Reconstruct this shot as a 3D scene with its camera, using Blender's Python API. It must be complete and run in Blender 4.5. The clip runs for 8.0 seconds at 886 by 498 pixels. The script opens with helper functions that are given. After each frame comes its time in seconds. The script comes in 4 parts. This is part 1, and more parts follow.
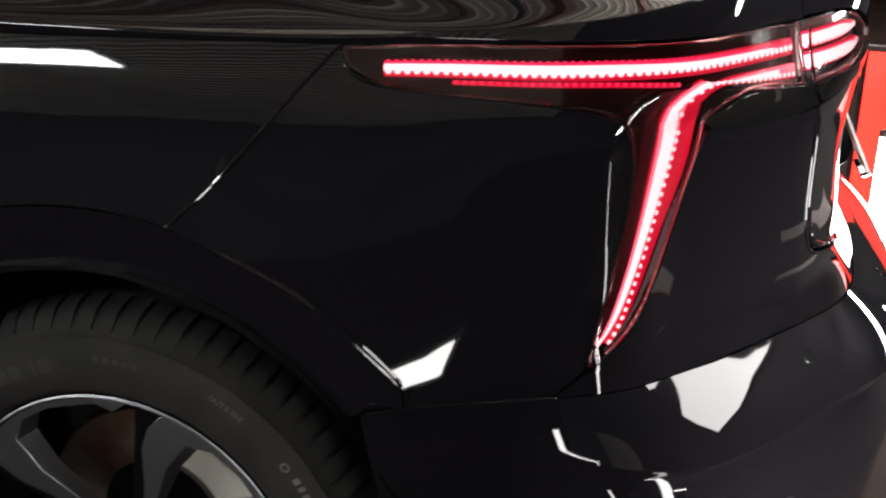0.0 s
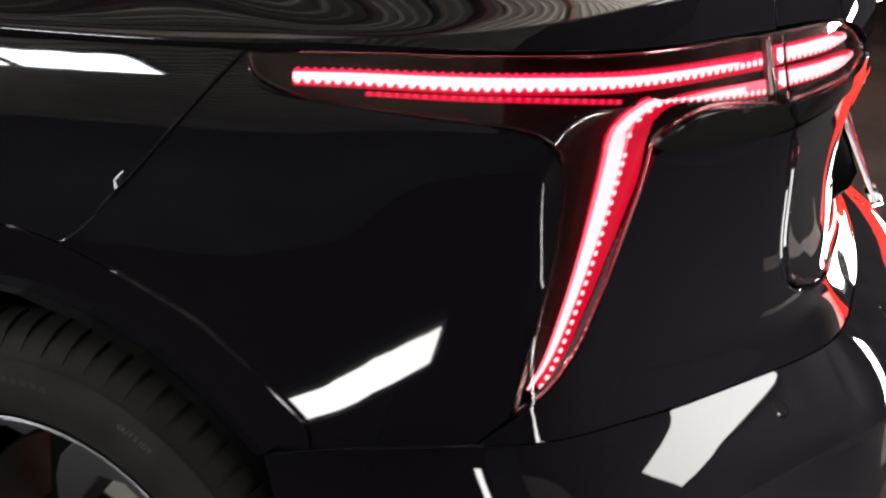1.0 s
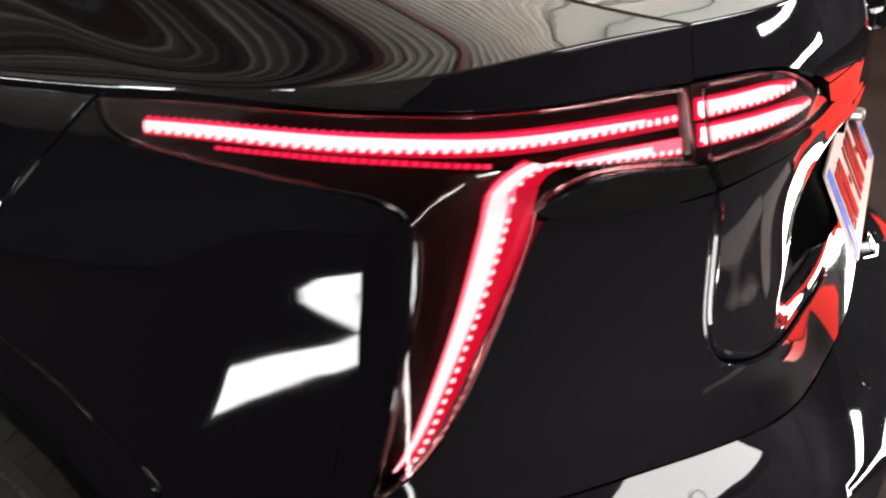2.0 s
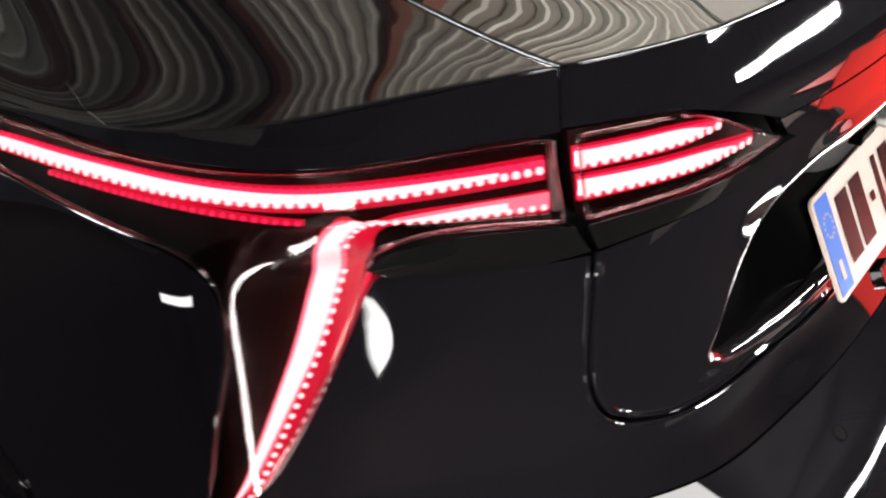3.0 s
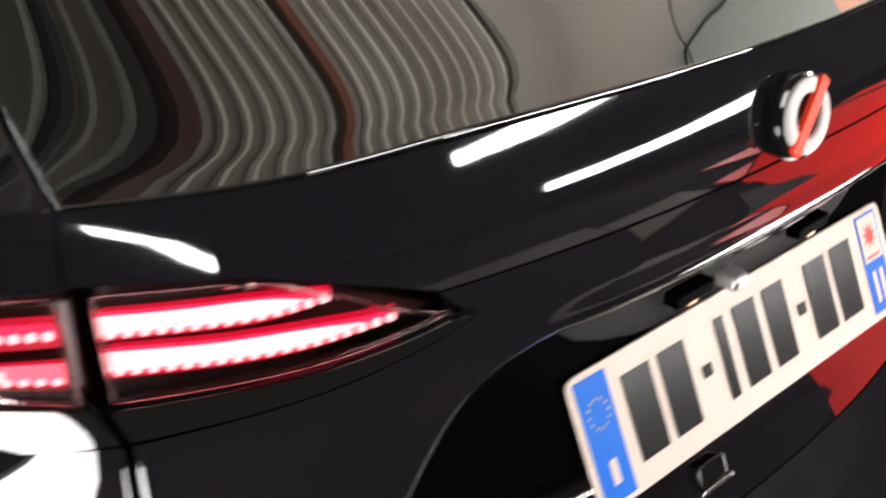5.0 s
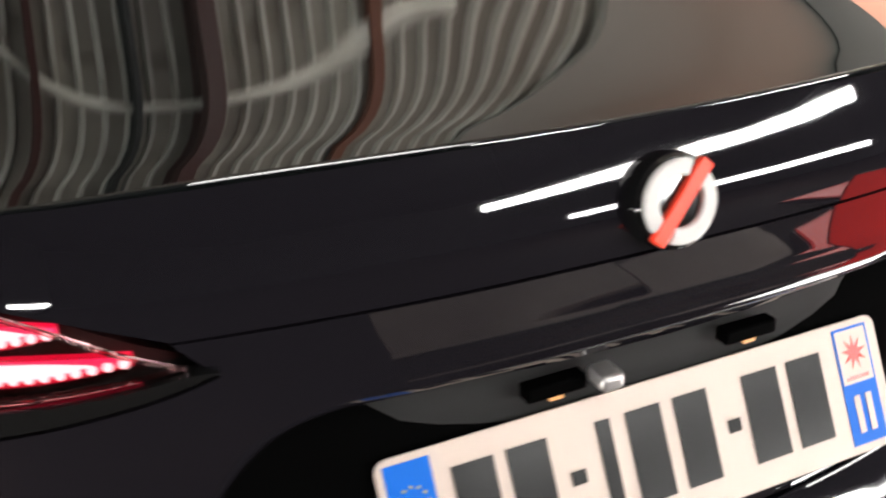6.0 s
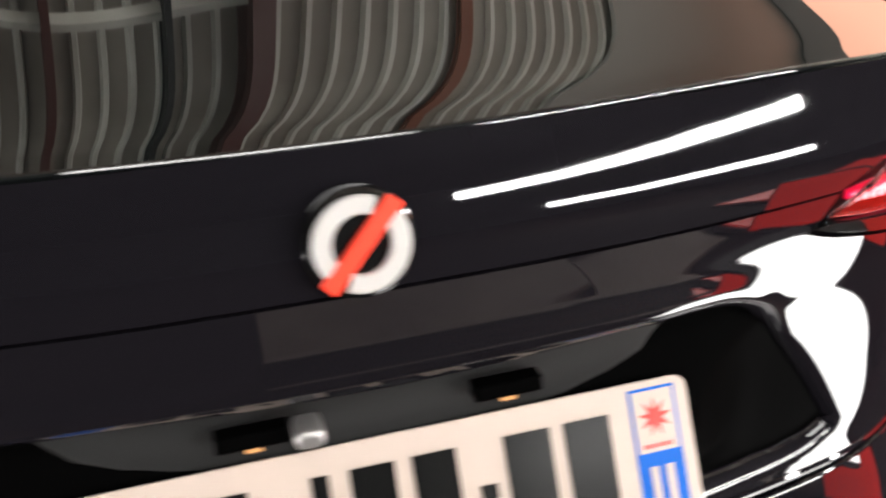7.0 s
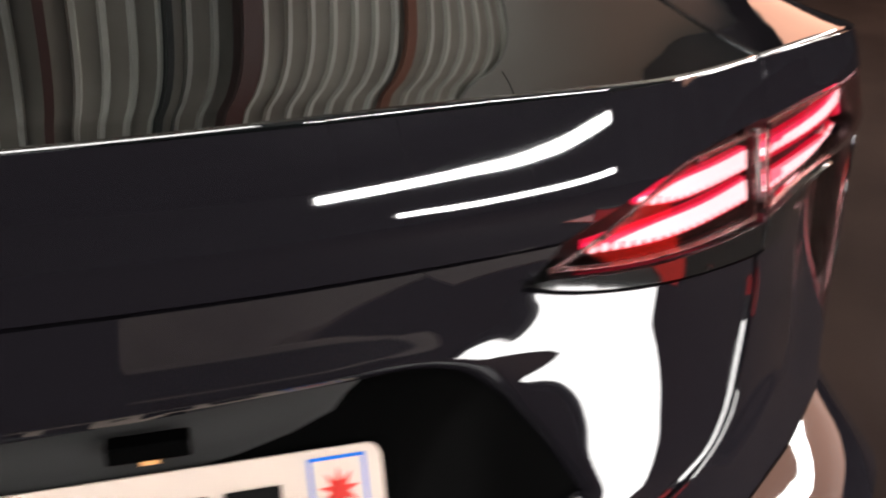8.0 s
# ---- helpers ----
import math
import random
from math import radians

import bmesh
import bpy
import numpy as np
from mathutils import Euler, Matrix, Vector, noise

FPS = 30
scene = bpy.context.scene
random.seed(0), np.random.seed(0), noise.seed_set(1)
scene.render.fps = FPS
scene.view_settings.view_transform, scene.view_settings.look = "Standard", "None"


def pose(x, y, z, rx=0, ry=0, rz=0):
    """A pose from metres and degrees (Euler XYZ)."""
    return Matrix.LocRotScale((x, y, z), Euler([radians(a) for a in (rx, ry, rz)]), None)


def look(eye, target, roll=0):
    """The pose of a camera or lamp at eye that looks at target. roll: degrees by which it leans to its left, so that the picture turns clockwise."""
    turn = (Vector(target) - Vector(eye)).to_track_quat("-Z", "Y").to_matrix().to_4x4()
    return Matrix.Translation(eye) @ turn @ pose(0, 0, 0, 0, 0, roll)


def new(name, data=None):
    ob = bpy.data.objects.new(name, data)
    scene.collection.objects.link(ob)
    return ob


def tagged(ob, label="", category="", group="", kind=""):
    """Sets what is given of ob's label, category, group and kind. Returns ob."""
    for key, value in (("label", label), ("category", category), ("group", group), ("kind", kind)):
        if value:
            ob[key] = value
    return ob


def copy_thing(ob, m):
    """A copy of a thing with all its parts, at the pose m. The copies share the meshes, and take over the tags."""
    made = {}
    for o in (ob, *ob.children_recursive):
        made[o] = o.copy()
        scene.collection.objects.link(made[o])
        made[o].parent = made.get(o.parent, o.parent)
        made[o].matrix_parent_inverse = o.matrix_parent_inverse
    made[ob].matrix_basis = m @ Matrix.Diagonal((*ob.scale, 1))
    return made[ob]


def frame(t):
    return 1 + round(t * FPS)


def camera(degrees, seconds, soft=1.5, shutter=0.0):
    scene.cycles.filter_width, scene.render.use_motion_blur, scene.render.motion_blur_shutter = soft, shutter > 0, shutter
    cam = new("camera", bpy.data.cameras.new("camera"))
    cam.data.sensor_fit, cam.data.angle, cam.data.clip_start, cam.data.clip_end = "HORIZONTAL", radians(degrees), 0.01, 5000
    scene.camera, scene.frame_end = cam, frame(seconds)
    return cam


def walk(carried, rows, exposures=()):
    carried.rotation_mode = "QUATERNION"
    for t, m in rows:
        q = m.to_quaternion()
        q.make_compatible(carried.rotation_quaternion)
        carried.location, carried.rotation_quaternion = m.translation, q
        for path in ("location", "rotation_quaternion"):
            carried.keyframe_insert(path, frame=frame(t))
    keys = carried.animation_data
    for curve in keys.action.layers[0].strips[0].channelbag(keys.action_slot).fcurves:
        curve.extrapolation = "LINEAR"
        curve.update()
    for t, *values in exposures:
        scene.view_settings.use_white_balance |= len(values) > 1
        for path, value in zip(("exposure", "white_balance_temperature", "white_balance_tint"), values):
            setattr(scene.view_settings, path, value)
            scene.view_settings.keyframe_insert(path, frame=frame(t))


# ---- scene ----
cam = camera(48.0, 8.0, 2.1, 0.8)
PATH = [
    (0, (-1.8971, 0.2579, 1.2855), (-0.6706, 0.5484, 0.8019), -0.13),
    (0.5, (-1.8244, 0.1955, 1.2842), (-0.6087, 0.5232, 0.7974), -0.05),
    (1, (-1.7484, 0.1312, 1.2683), (-0.5428, 0.5100, 0.7933), 0.25),
    (1.5, (-1.6792, 0.0540, 1.2729), (-0.4872, 0.4880, 0.8112), 0.49),
    (1.7, (-1.6393, 0.0151, 1.2858), (-0.4581, 0.4741, 0.8206), 0.46),
    (2.8, (-1.3123, -0.2136, 1.4282), (-0.4479, 0.3752, 0.8399), -0.95),
    (3, (-1.2727, -0.2581, 1.4390), (-0.4399, 0.3663, 0.8419), -0.84),
    (3.5, (-1.1677, -0.3090, 1.4331), (-0.3641, 0.3574, 0.8414), -0.94),
    (4, (-1.0510, -0.3580, 1.4324), (-0.2719, 0.3465, 0.8521), -0.46),
    (4.5, (-0.9133, -0.4026, 1.4503), (-0.1813, 0.3376, 0.8534), 0.28),
    (5, (-0.7798, -0.4361, 1.4464), (-0.0905, 0.3480, 0.8547), 0.25),
    (5.2, (-0.7215, -0.4687, 1.4421), (-0.0572, 0.3520, 0.8717), -0.04),
    (6.3, (-0.3555, -0.6417, 1.4044), (0.0077, 0.3917, 0.9143), -2.89),
    (6.5, (-0.2833, -0.6578, 1.3959), (0.0494, 0.3929, 0.9212), -3.53),
    (7, (-0.1217, -0.6223, 1.4108), (0.1698, 0.4128, 0.8782), -2.24),
    (7.5, (0.0330, -0.5895, 1.4069), (0.3070, 0.4364, 0.8480), -1.09),
    (8, (0.1654, -0.5798, 1.3920), (0.4205, 0.4594, 0.8490), 0.01),
]
walk(cam, [(t, look(eye, target, roll)) for t, eye, target, roll in PATH])

# ---- world and light ----
world = bpy.data.worlds.new("hall_dark")
scene.world = world
world.use_nodes = True
world.node_tree.nodes["Background"].inputs[0].default_value = (0.02, 0.02, 0.022, 1)
world.node_tree.nodes["Background"].inputs[1].default_value = 0.3
scene.view_settings.exposure = 0.0


# ---- materials ----
def principled(name, color=(0.5, 0.5, 0.5), rough=0.5, metal=0.0, **more):
    m = bpy.data.materials.new(name)
    m.use_nodes = True
    b = m.node_tree.nodes["Principled BSDF"]
    b.inputs["Base Color"].default_value = (*color, 1)
    b.inputs["Roughness"].default_value = rough
    b.inputs["Metallic"].default_value = metal
    for k, v in more.items():
        b.inputs[k.replace("_", " ")].default_value = v
    return m


def noise_color(m, a, b, scale, detail=4.0, lo=0.35, hi=0.65, coords="Object"):
    """Vary the base colour between a and b with a noise at that scale."""
    t = m.node_tree
    co = t.nodes.new("ShaderNodeTexCoord")
    n = t.nodes.new("ShaderNodeTexNoise")
    n.inputs["Scale"].default_value, n.inputs["Detail"].default_value = scale, detail
    r = t.nodes.new("ShaderNodeValToRGB")
    r.color_ramp.elements[0].position, r.color_ramp.elements[0].color = lo, (*a, 1)
    r.color_ramp.elements[1].position, r.color_ramp.elements[1].color = hi, (*b, 1)
    t.links.new(co.outputs[coords], n.inputs["Vector"])
    t.links.new(n.outputs["Fac"], r.inputs["Fac"])
    t.links.new(r.outputs["Color"], t.nodes["Principled BSDF"].inputs["Base Color"])
    return n


def noise_bump(m, scale, strength, distance, detail=3.0):
    t = m.node_tree
    co = t.nodes.new("ShaderNodeTexCoord")
    n = t.nodes.new("ShaderNodeTexNoise")
    n.inputs["Scale"].default_value, n.inputs["Detail"].default_value = scale, detail
    b = t.nodes.new("ShaderNodeBump")
    b.inputs["Strength"].default_value, b.inputs["Distance"].default_value = strength, distance
    t.links.new(co.outputs["Object"], n.inputs["Vector"])
    t.links.new(n.outputs["Fac"], b.inputs["Height"])
    t.links.new(b.outputs["Normal"], t.nodes["Principled BSDF"].inputs["Normal"])


def noise_rough(m, scale, lo, hi):
    t = m.node_tree
    co = t.nodes.new("ShaderNodeTexCoord")
    n = t.nodes.new("ShaderNodeTexNoise")
    n.inputs["Scale"].default_value, n.inputs["Detail"].default_value = scale, 6
    r = t.nodes.new("ShaderNodeMapRange")
    r.inputs["To Min"].default_value, r.inputs["To Max"].default_value = lo, hi
    t.links.new(co.outputs["Object"], n.inputs["Vector"])
    t.links.new(n.outputs["Fac"], r.inputs["Value"])
    t.links.new(r.outputs["Result"], t.nodes["Principled BSDF"].inputs["Roughness"])


def glow(name, color, strength):
    m = principled(name, (0.02, 0.02, 0.02), 0.4)
    b = m.node_tree.nodes["Principled BSDF"]
    b.inputs["Emission Color"].default_value = (*color, 1)
    b.inputs["Emission Strength"].default_value = strength
    return m


PAINT = principled("black_clearcoat_paint", (0.006, 0.0054, 0.007), 0.025, IOR=1.5)
noise_rough(PAINT, 6.0, 0.01, 0.05)
noise_bump(PAINT, 7.0, 0.14, 0.003, 2.0)
GLASS_DARK = principled("tinted_rear_glass", (0.004, 0.005, 0.005), 0.01, IOR=1.95)
GLOSS_TRIM = principled("gloss_black_trim", (0.005, 0.005, 0.005), 0.05, IOR=1.5)
MATT_BLACK = principled("matt_black_plastic", (0.012, 0.012, 0.012), 0.55)
SHELL = principled("dark_inner_shell", (0.004, 0.004, 0.004), 0.9)
RUBBER = principled("tyre_rubber", (0.02, 0.02, 0.02), 0.6, IOR=1.3)
noise_color(RUBBER, (0.014, 0.0135, 0.013), (0.026, 0.0245, 0.023), 14)
RUBBER_MARK = principled("worn_tyre_lettering", (0.11, 0.105, 0.10), 0.7)
RUBBER_DIM = principled("dull_tyre_lettering", (0.036, 0.035, 0.033), 0.7, IOR=1.3)
noise_bump(RUBBER, 220, 0.25, 0.001)
ALLOY = principled("machined_alloy", (0.24, 0.24, 0.25), 0.4, 1.0)
noise_rough(ALLOY, 30, 0.36, 0.5)
RIM_BLACK = principled("rim_gloss_black", (0.004, 0.004, 0.004), 0.2, IOR=1.3)
CHROME = principled("bright_chrome", (0.8, 0.8, 0.82), 0.08, 1.0)
CALIPER = principled("pale_cast_caliper", (0.72, 0.70, 0.62), 0.3, 0.4)
DISC = principled("brake_disc_steel", (0.25, 0.22, 0.2), 0.4, 1.0)
noise_color(DISC, (0.2, 0.1, 0.06), (0.3, 0.28, 0.26), 9)
LENS = principled("smoked_clear_lens", (0.8, 0.60, 0.60), 0.05, IOR=1.45, Transmission_Weight=1.0)
HOUSING = principled("lamp_housing_dark", (0.022, 0.008, 0.008), 0.3, IOR=1.2)
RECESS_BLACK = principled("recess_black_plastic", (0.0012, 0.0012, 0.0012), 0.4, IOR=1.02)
CLEAR = principled("clear_segment", (0.32, 0.28, 0.28), 0.25, 0.4)
LED_DEEP = glow("deep_red_light_guide", (1.0, 0.004, 0.05), 0.95)
LED_RED = glow("red_light_guide", (1.0, 0.025, 0.12), 1.7)
LED_PINK = glow("pink_light_band", (1.0, 0.17, 0.25), 2.3)
LED_WHITE = glow("led_core", (1.0, 0.60, 0.62), 3.0)
PLATE_WHITE = principled("plate_white", (0.50, 0.415, 0.355), 0.4, IOR=1.3)
PLATE_BLUE = principled("plate_blue", (0.006, 0.11, 0.48), 0.4, IOR=1.15)
INK = principled("plate_black_ink", (0.006, 0.006, 0.006), 0.2, IOR=1.15)
YELLOW = principled("star_yellow", (0.7, 0.5, 0.05), 0.4)
RED_INK = principled("sticker_red", (0.75, 0.03, 0.02), 0.35)
BADGE_WHITE = principled("badge_white", (0.46, 0.45, 0.43), 0.4, IOR=1.3)
BADGE_RED = principled("badge_red", (0.85, 0.055, 0.025), 0.4, IOR=1.3)

# ---- the shape of the car's tail: plan curve round the rear, swelling with height ----
PLAN = [(0, -0.025), (-0.2, -0.019), (-0.362, 0.001), (-0.487, 0.033), (-0.605, 0.104), (-0.70, 0.168), (-0.775, 0.235), (-0.815, 0.31),
        (-0.836, 0.42), (-0.848, 0.58), (-0.862, 0.78), (-0.878, 1.05), (-0.89, 1.4), (-0.89, 2.0)]
LEVELS = [1.20, 1.17, 1.14, 1.11, 1.08, 1.04, 1.0, 0.94, 0.88, 0.82, 0.75, 0.67, 0.58, 0.48, 0.38, 0.30]
SWELL_REAR = [-0.030, -0.0185, -0.008, 0, 0.002, 0.002, 0.003, 0.012, 0.030, 0.047, 0.058, 0.059, 0.055, 0.045, 0.03, 0.01]
SWELL_CORNER = [-0.030, -0.018, -0.012, -0.006, 0, 0.012, 0.022, 0.030, 0.033, 0.034, 0.033, 0.032, 0.030, 0.022, 0.01, 0.0]
SWELL_SIDE = [-0.054, -0.033, -0.0155, -0.002, 0.0095, 0.0225, 0.034, 0.047, 0.0565, 0.066, 0.078, 0.088, 0.086, 0.07, 0.05, 0.03]


def spline(xs, ys):
    """A natural cubic through the points."""
    xs, ys = np.array(xs, float), np.array(ys, float)
    order = np.argsort(xs)
    xs, ys = xs[order], ys[order]
    n, h = len(xs), np.diff(xs)
    a, r = np.eye(n), np.zeros(ys.shape)
    for i in range(1, n - 1):
        a[i, i - 1], a[i, i], a[i, i + 1] = h[i - 1], 2 * (h[i - 1] + h[i]), h[i]
        r[i] = 6 * ((ys[i + 1] - ys[i]) / h[i] - (ys[i] - ys[i - 1]) / h[i - 1])
    m = np.linalg.solve(a, r)

    def at(x):
        x = np.asarray(x, float)
        i = np.clip(np.searchsorted(xs, x) - 1, 0, n - 2)
        p, q, w = (xs[i + 1] - x) / h[i], (x - xs[i]) / h[i], h[i]
        if ys.ndim > 1:
            p, q, w = p[..., None], q[..., None], w[..., None]
        return p * ys[i] + q * ys[i + 1] + ((p**3 - p) * m[i] + (q**3 - q) * m[i + 1]) * w * w / 6

    return at


half = np.array(PLAN, float)
run = np.r_[0, np.cumsum(np.hypot(*np.diff(half, axis=0).T))]
plan = spline(np.r_[-run[1:][::-1], run], np.vstack([half[1:][::-1] * [-1, 1], half]))
swell_rear, swell_corner, swell_side = (spline(LEVELS, some) for some in (SWELL_REAR, SWELL_CORNER, SWELL_SIDE))


def ease(a, b, x):
    q = np.clip((x - a) / (b - a), 0, 1)
    return q * q * (3 - 2 * q)


def ramp(a, b, x, r=0.12):
    """From 0 at a to 1 at b in a straight line, its two ends rounded."""
    q = (x - a) / (b - a)
    bend = lambda u: np.where(u <= -r, 0, np.where(u >= r, u, (u + r) ** 2 / (4 * r)))
    return bend(q) - bend(q - 1)


crease_at = spline([-2.6, -1.6, -1.215, -1.091, -0.876, -0.6, 0, 0.6, 0.876, 1.091, 1.215, 1.6, 2.6], [0.64, 0.64, 0.688, 0.703, 0.713, 0.712, 0.698, 0.712, 0.713, 0.703, 0.688, 0.64, 0.64])

corner_cut = spline([0.5, 0.56, 0.62, 0.68, 0.74, 0.80, 0.835, 0.875, 0.91, 0.945, 0.97, 1.0], [0, 0, 0.001, 0.014, 0.031, 0.046, 0.049, 0.035, 0.014, 0.002, 0, 0])
under_cut = spline([0.30, 0.60, 0.67, 0.72, 0.755, 0.79, 0.82, 0.88, 0.94, 1.0, 1.06, 1.20], [0, 0, 0.001, 0.009, 0.018, 0.021, 0.016, 0.010, 0.004, 0, 0, 0])
hollow = spline([0.30, 0.58, 0.64, 0.68, 0.72, 0.76, 0.80, 0.84, 0.88, 0.92, 0.96, 1.00, 1.03, 1.06, 1.12, 1.20], [0, 0, 0.002, 0.014, 0.028, 0.037, 0.0415, 0.0415, 0.0375, 0.031, 0.0225, 0.0115, 0.004, 0.0006, 0, 0])


def flare(s, z):
    """The bumper's ledges below its crease: out, in at a groove, out again."""
    h = crease_at(s) - z
    d = 1.1 * np.clip(h, 0, 0.075) - 1.5 * np.clip(h, 0, 0.075) ** 2 - 1.0 * np.clip(h - 0.075, 0, 0.02) + 0.45 * np.clip(h - 0.095, 0, 0.05) - 1.0 * np.clip(h - 0.145, 0, 0.02) + 0.3 * np.clip(h - 0.165, 0, 0.06)
    return d * (1 - ease(0.86, 1.04, np.abs(s)))


def skin(s, z):
    """Places on the body: s metres round the tail from its middle (towards the left flank), at height z."""
    s, z = np.asarray(s, float), np.asarray(z, float)
    p, t = plan(s), plan(s + 1e-3) - plan(s - 1e-3)
    t /= np.linalg.norm(t, axis=-1, keepdims=True)
    out = np.stack([t[..., 1], -t[..., 0]], -1) * -1
    w1, w2 = ease(0.35, 0.75, np.abs(s)), ease(0.8, 1.3, np.abs(s))
    d = (1 - w1) * swell_rear(z) + w1 * ((1 - w2) * swell_corner(z) + w2 * swell_side(z)) + flare(s, z)
    d = d + (1 - ramp(0.20, 0.50, np.abs(s), 0.3)) * np.where(z > 0.9, 0.011 * ease(1.040, 0.985, z), 0.011 * ease(0.80, 0.9, z))
    # corner cut flat below the lamp's arm, fuller at the lamp itself
    q = np.abs(s)
    d = d - np.where(q < 0.98, np.clip(corner_cut(np.clip(q, 0.5, 1.0)), 0, 1), 0) * ease(1.062, 1.002, z) * ease(0.66, 0.78, z) * (1 - 0.2 * ease(1.02, 0.72, z))
    # tailgate drawn in round the number plate and down to its lower edge
    d = d - under_cut(z) * ease(0.85, 0.62, q) - hollow(z) * 1.1 * ramp(0.655, 0.345, q, 0.2) * np.maximum(ease(0.22, 0.36, q), ease(0.87, 0.82, z))
    d = d + 0.012 * ease(0.70, 0.90, q) * ease(1.18, 0.98, q) * ease(0.92, 1.04, z) * ease(1.18, 1.12, z)
    return np.concatenate([p + out * d[..., None], z[..., None]], -1)


def skin_normal(s, z):
    e = 2e-3
    n = np.cross(skin(s + e, z) - skin(s - e, z), skin(s, z + e) - skin(s, z - e))
    n /= np.linalg.norm(n, axis=-1, keepdims=True)
    away = skin(s, z) - np.array([0, 1.4, 0.9])
    return n * np.sign((n * away).sum(-1, keepdims=True))


def on_skin(s, z, out=0.0):
    s, z = np.asarray(s, float), np.asarray(z, float)
    return skin(s, z) + skin_normal(s, z) * np.asarray(out, float)[..., None]


# ---- helpers for things and parts ----
def thing(name, label, category, group="", at=(0, 0, 0)):
    ob = new(name)
    ob.empty_display_size = 0.1
    ob.location = at
    return tagged(ob, label, category, group)


def finish(bm, smooth=True, angle=35):
    me = bpy.data.meshes.new("mesh")
    bmesh.ops.recalc_face_normals(bm, faces=bm.faces)
    if smooth:
        for f in bm.faces:
            f.smooth = True
        for e in bm.edges:
            if len(e.link_faces) == 2 and e.calc_face_angle(0) > radians(angle):
                e.smooth = False
    bm.to_mesh(me)
    bm.free()
    return me


def part(name, bm, material, parent=None, label="", smooth=True, angle=35, bevel=0.0):
    ob = new(name, finish(bm, smooth, angle))
    ob.data.materials.append(material)
    if parent:
        ob.parent = parent
    if label:
        tagged(ob, label)
    if bevel:
        b = ob.modifiers.new("edge", "BEVEL")
        b.width, b.segments, b.limit_method, b.angle_limit = bevel, 3, "ANGLE", radians(50)
        b.harden_normals = False
    return ob


def rounded(points, times=2):
    """Corner-cuts a closed outline; a point with a third entry stays sharp."""
    pts = [(p[0], p[1], len(p) > 2) for p in points]
    for _ in range(times):
        out = []
        for i, p in enumerate(pts):
            a, b = pts[i - 1], pts[(i + 1) % len(pts)]
            if p[2]:
                out.append(p)
            else:
                out.append((p[0] * 0.75 + a[0] * 0.25, p[1] * 0.75 + a[1] * 0.25, False))
                out.append((p[0] * 0.75 + b[0] * 0.25, p[1] * 0.75 + b[1] * 0.25, False))
        pts = out
    return [(p[0], p[1]) for p in pts]


def inset(poly, d):
    """Moves a closed outline inwards by d."""
    p = np.array(poly, float)
    area = 0.5 * np.sum(p[:, 0] * np.roll(p[:, 1], -1) - np.roll(p[:, 0], -1) * p[:, 1])
    a, b = p - np.roll(p, 1, 0), np.roll(p, -1, 0) - p
    a /= np.linalg.norm(a, axis=1, keepdims=True) + 1e-12
    b /= np.linalg.norm(b, axis=1, keepdims=True) + 1e-12
    na, nb = np.stack([-a[:, 1], a[:, 0]], 1), np.stack([-b[:, 1], b[:, 0]], 1)
    n = na + nb
    n /= np.maximum((n * na).sum(1, keepdims=True), 0.35)
    return p + n * d * np.sign(area)


def sheet(poly, place, step=0.012, depth=0.012, gap=0.0):
    """A bmesh of an outline (or several that touch), cut into a fine net, laid on a surface by place(u, v, out), its rim turned inwards by depth."""
    polys = poly if isinstance(poly[0], list) else [poly]
    polys = [inset(p, gap) if gap else np.array(p, float) for p in polys]
    whole = bmesh.new()
    for pts in polys:
        bm = bmesh.new()
        bm.faces.new([bm.verts.new((u, v, 0)) for u, v in pts])
        lo, hi = pts.min(0), pts.max(0)
        for axis in (0, 1):
            n = max(1, int((hi[axis] - lo[axis]) / step))
            for k in range(1, n):
                co, no = [0, 0, 0], [0, 0, 0]
                co[axis], no[axis] = lo[axis] + (hi[axis] - lo[axis]) * k / n, 1
                bmesh.ops.bisect_plane(bm, geom=bm.verts[:] + bm.edges[:] + bm.faces[:], plane_co=co, plane_no=no, dist=1e-6)
        me = bpy.data.meshes.new("piece")
        bm.to_mesh(me)
        bm.free()
        whole.from_mesh(me)
        bpy.data.meshes.remove(me)
    bm = whole
    if len(polys) > 1:
        bmesh.ops.remove_doubles(bm, verts=bm.verts[:], dist=1e-5)
    rim = [e for e in bm.edges if len(e.link_faces) == 1]
    made = bmesh.ops.extrude_edge_only(bm, edges=rim)
    low = {v for v in made["geom"] if isinstance(v, bmesh.types.BMVert)}
    verts = list(bm.verts)
    uv = np.array([v.co[:2] for v in verts])
    out = np.array([-depth if v in low else 0.0 for v in verts])
    for v, co in zip(verts, place(uv[:, 0], uv[:, 1], out)):
        v.co = co
    bmesh.ops.triangulate(bm, faces=[f for f in bm.faces if len(f.verts) > 4])
    return bm


def box(bm, lo, hi):
    v = [bm.verts.new((x, y, z)) for x in (lo[0], hi[0]) for y in (lo[1], hi[1]) for z in (lo[2], hi[2])]
    for f in ((0, 1, 3, 2), (4, 6, 7, 5), (0, 4, 5, 1), (2, 3, 7, 6), (0, 2, 6, 4), (1, 5, 7, 3)):
        bm.faces.new([v[i] for i in f])
    return bm


def flip(points):
    """The outline on the right-hand side of the car."""
    return [(-p[0], *p[1:]) for p in points][::-1]


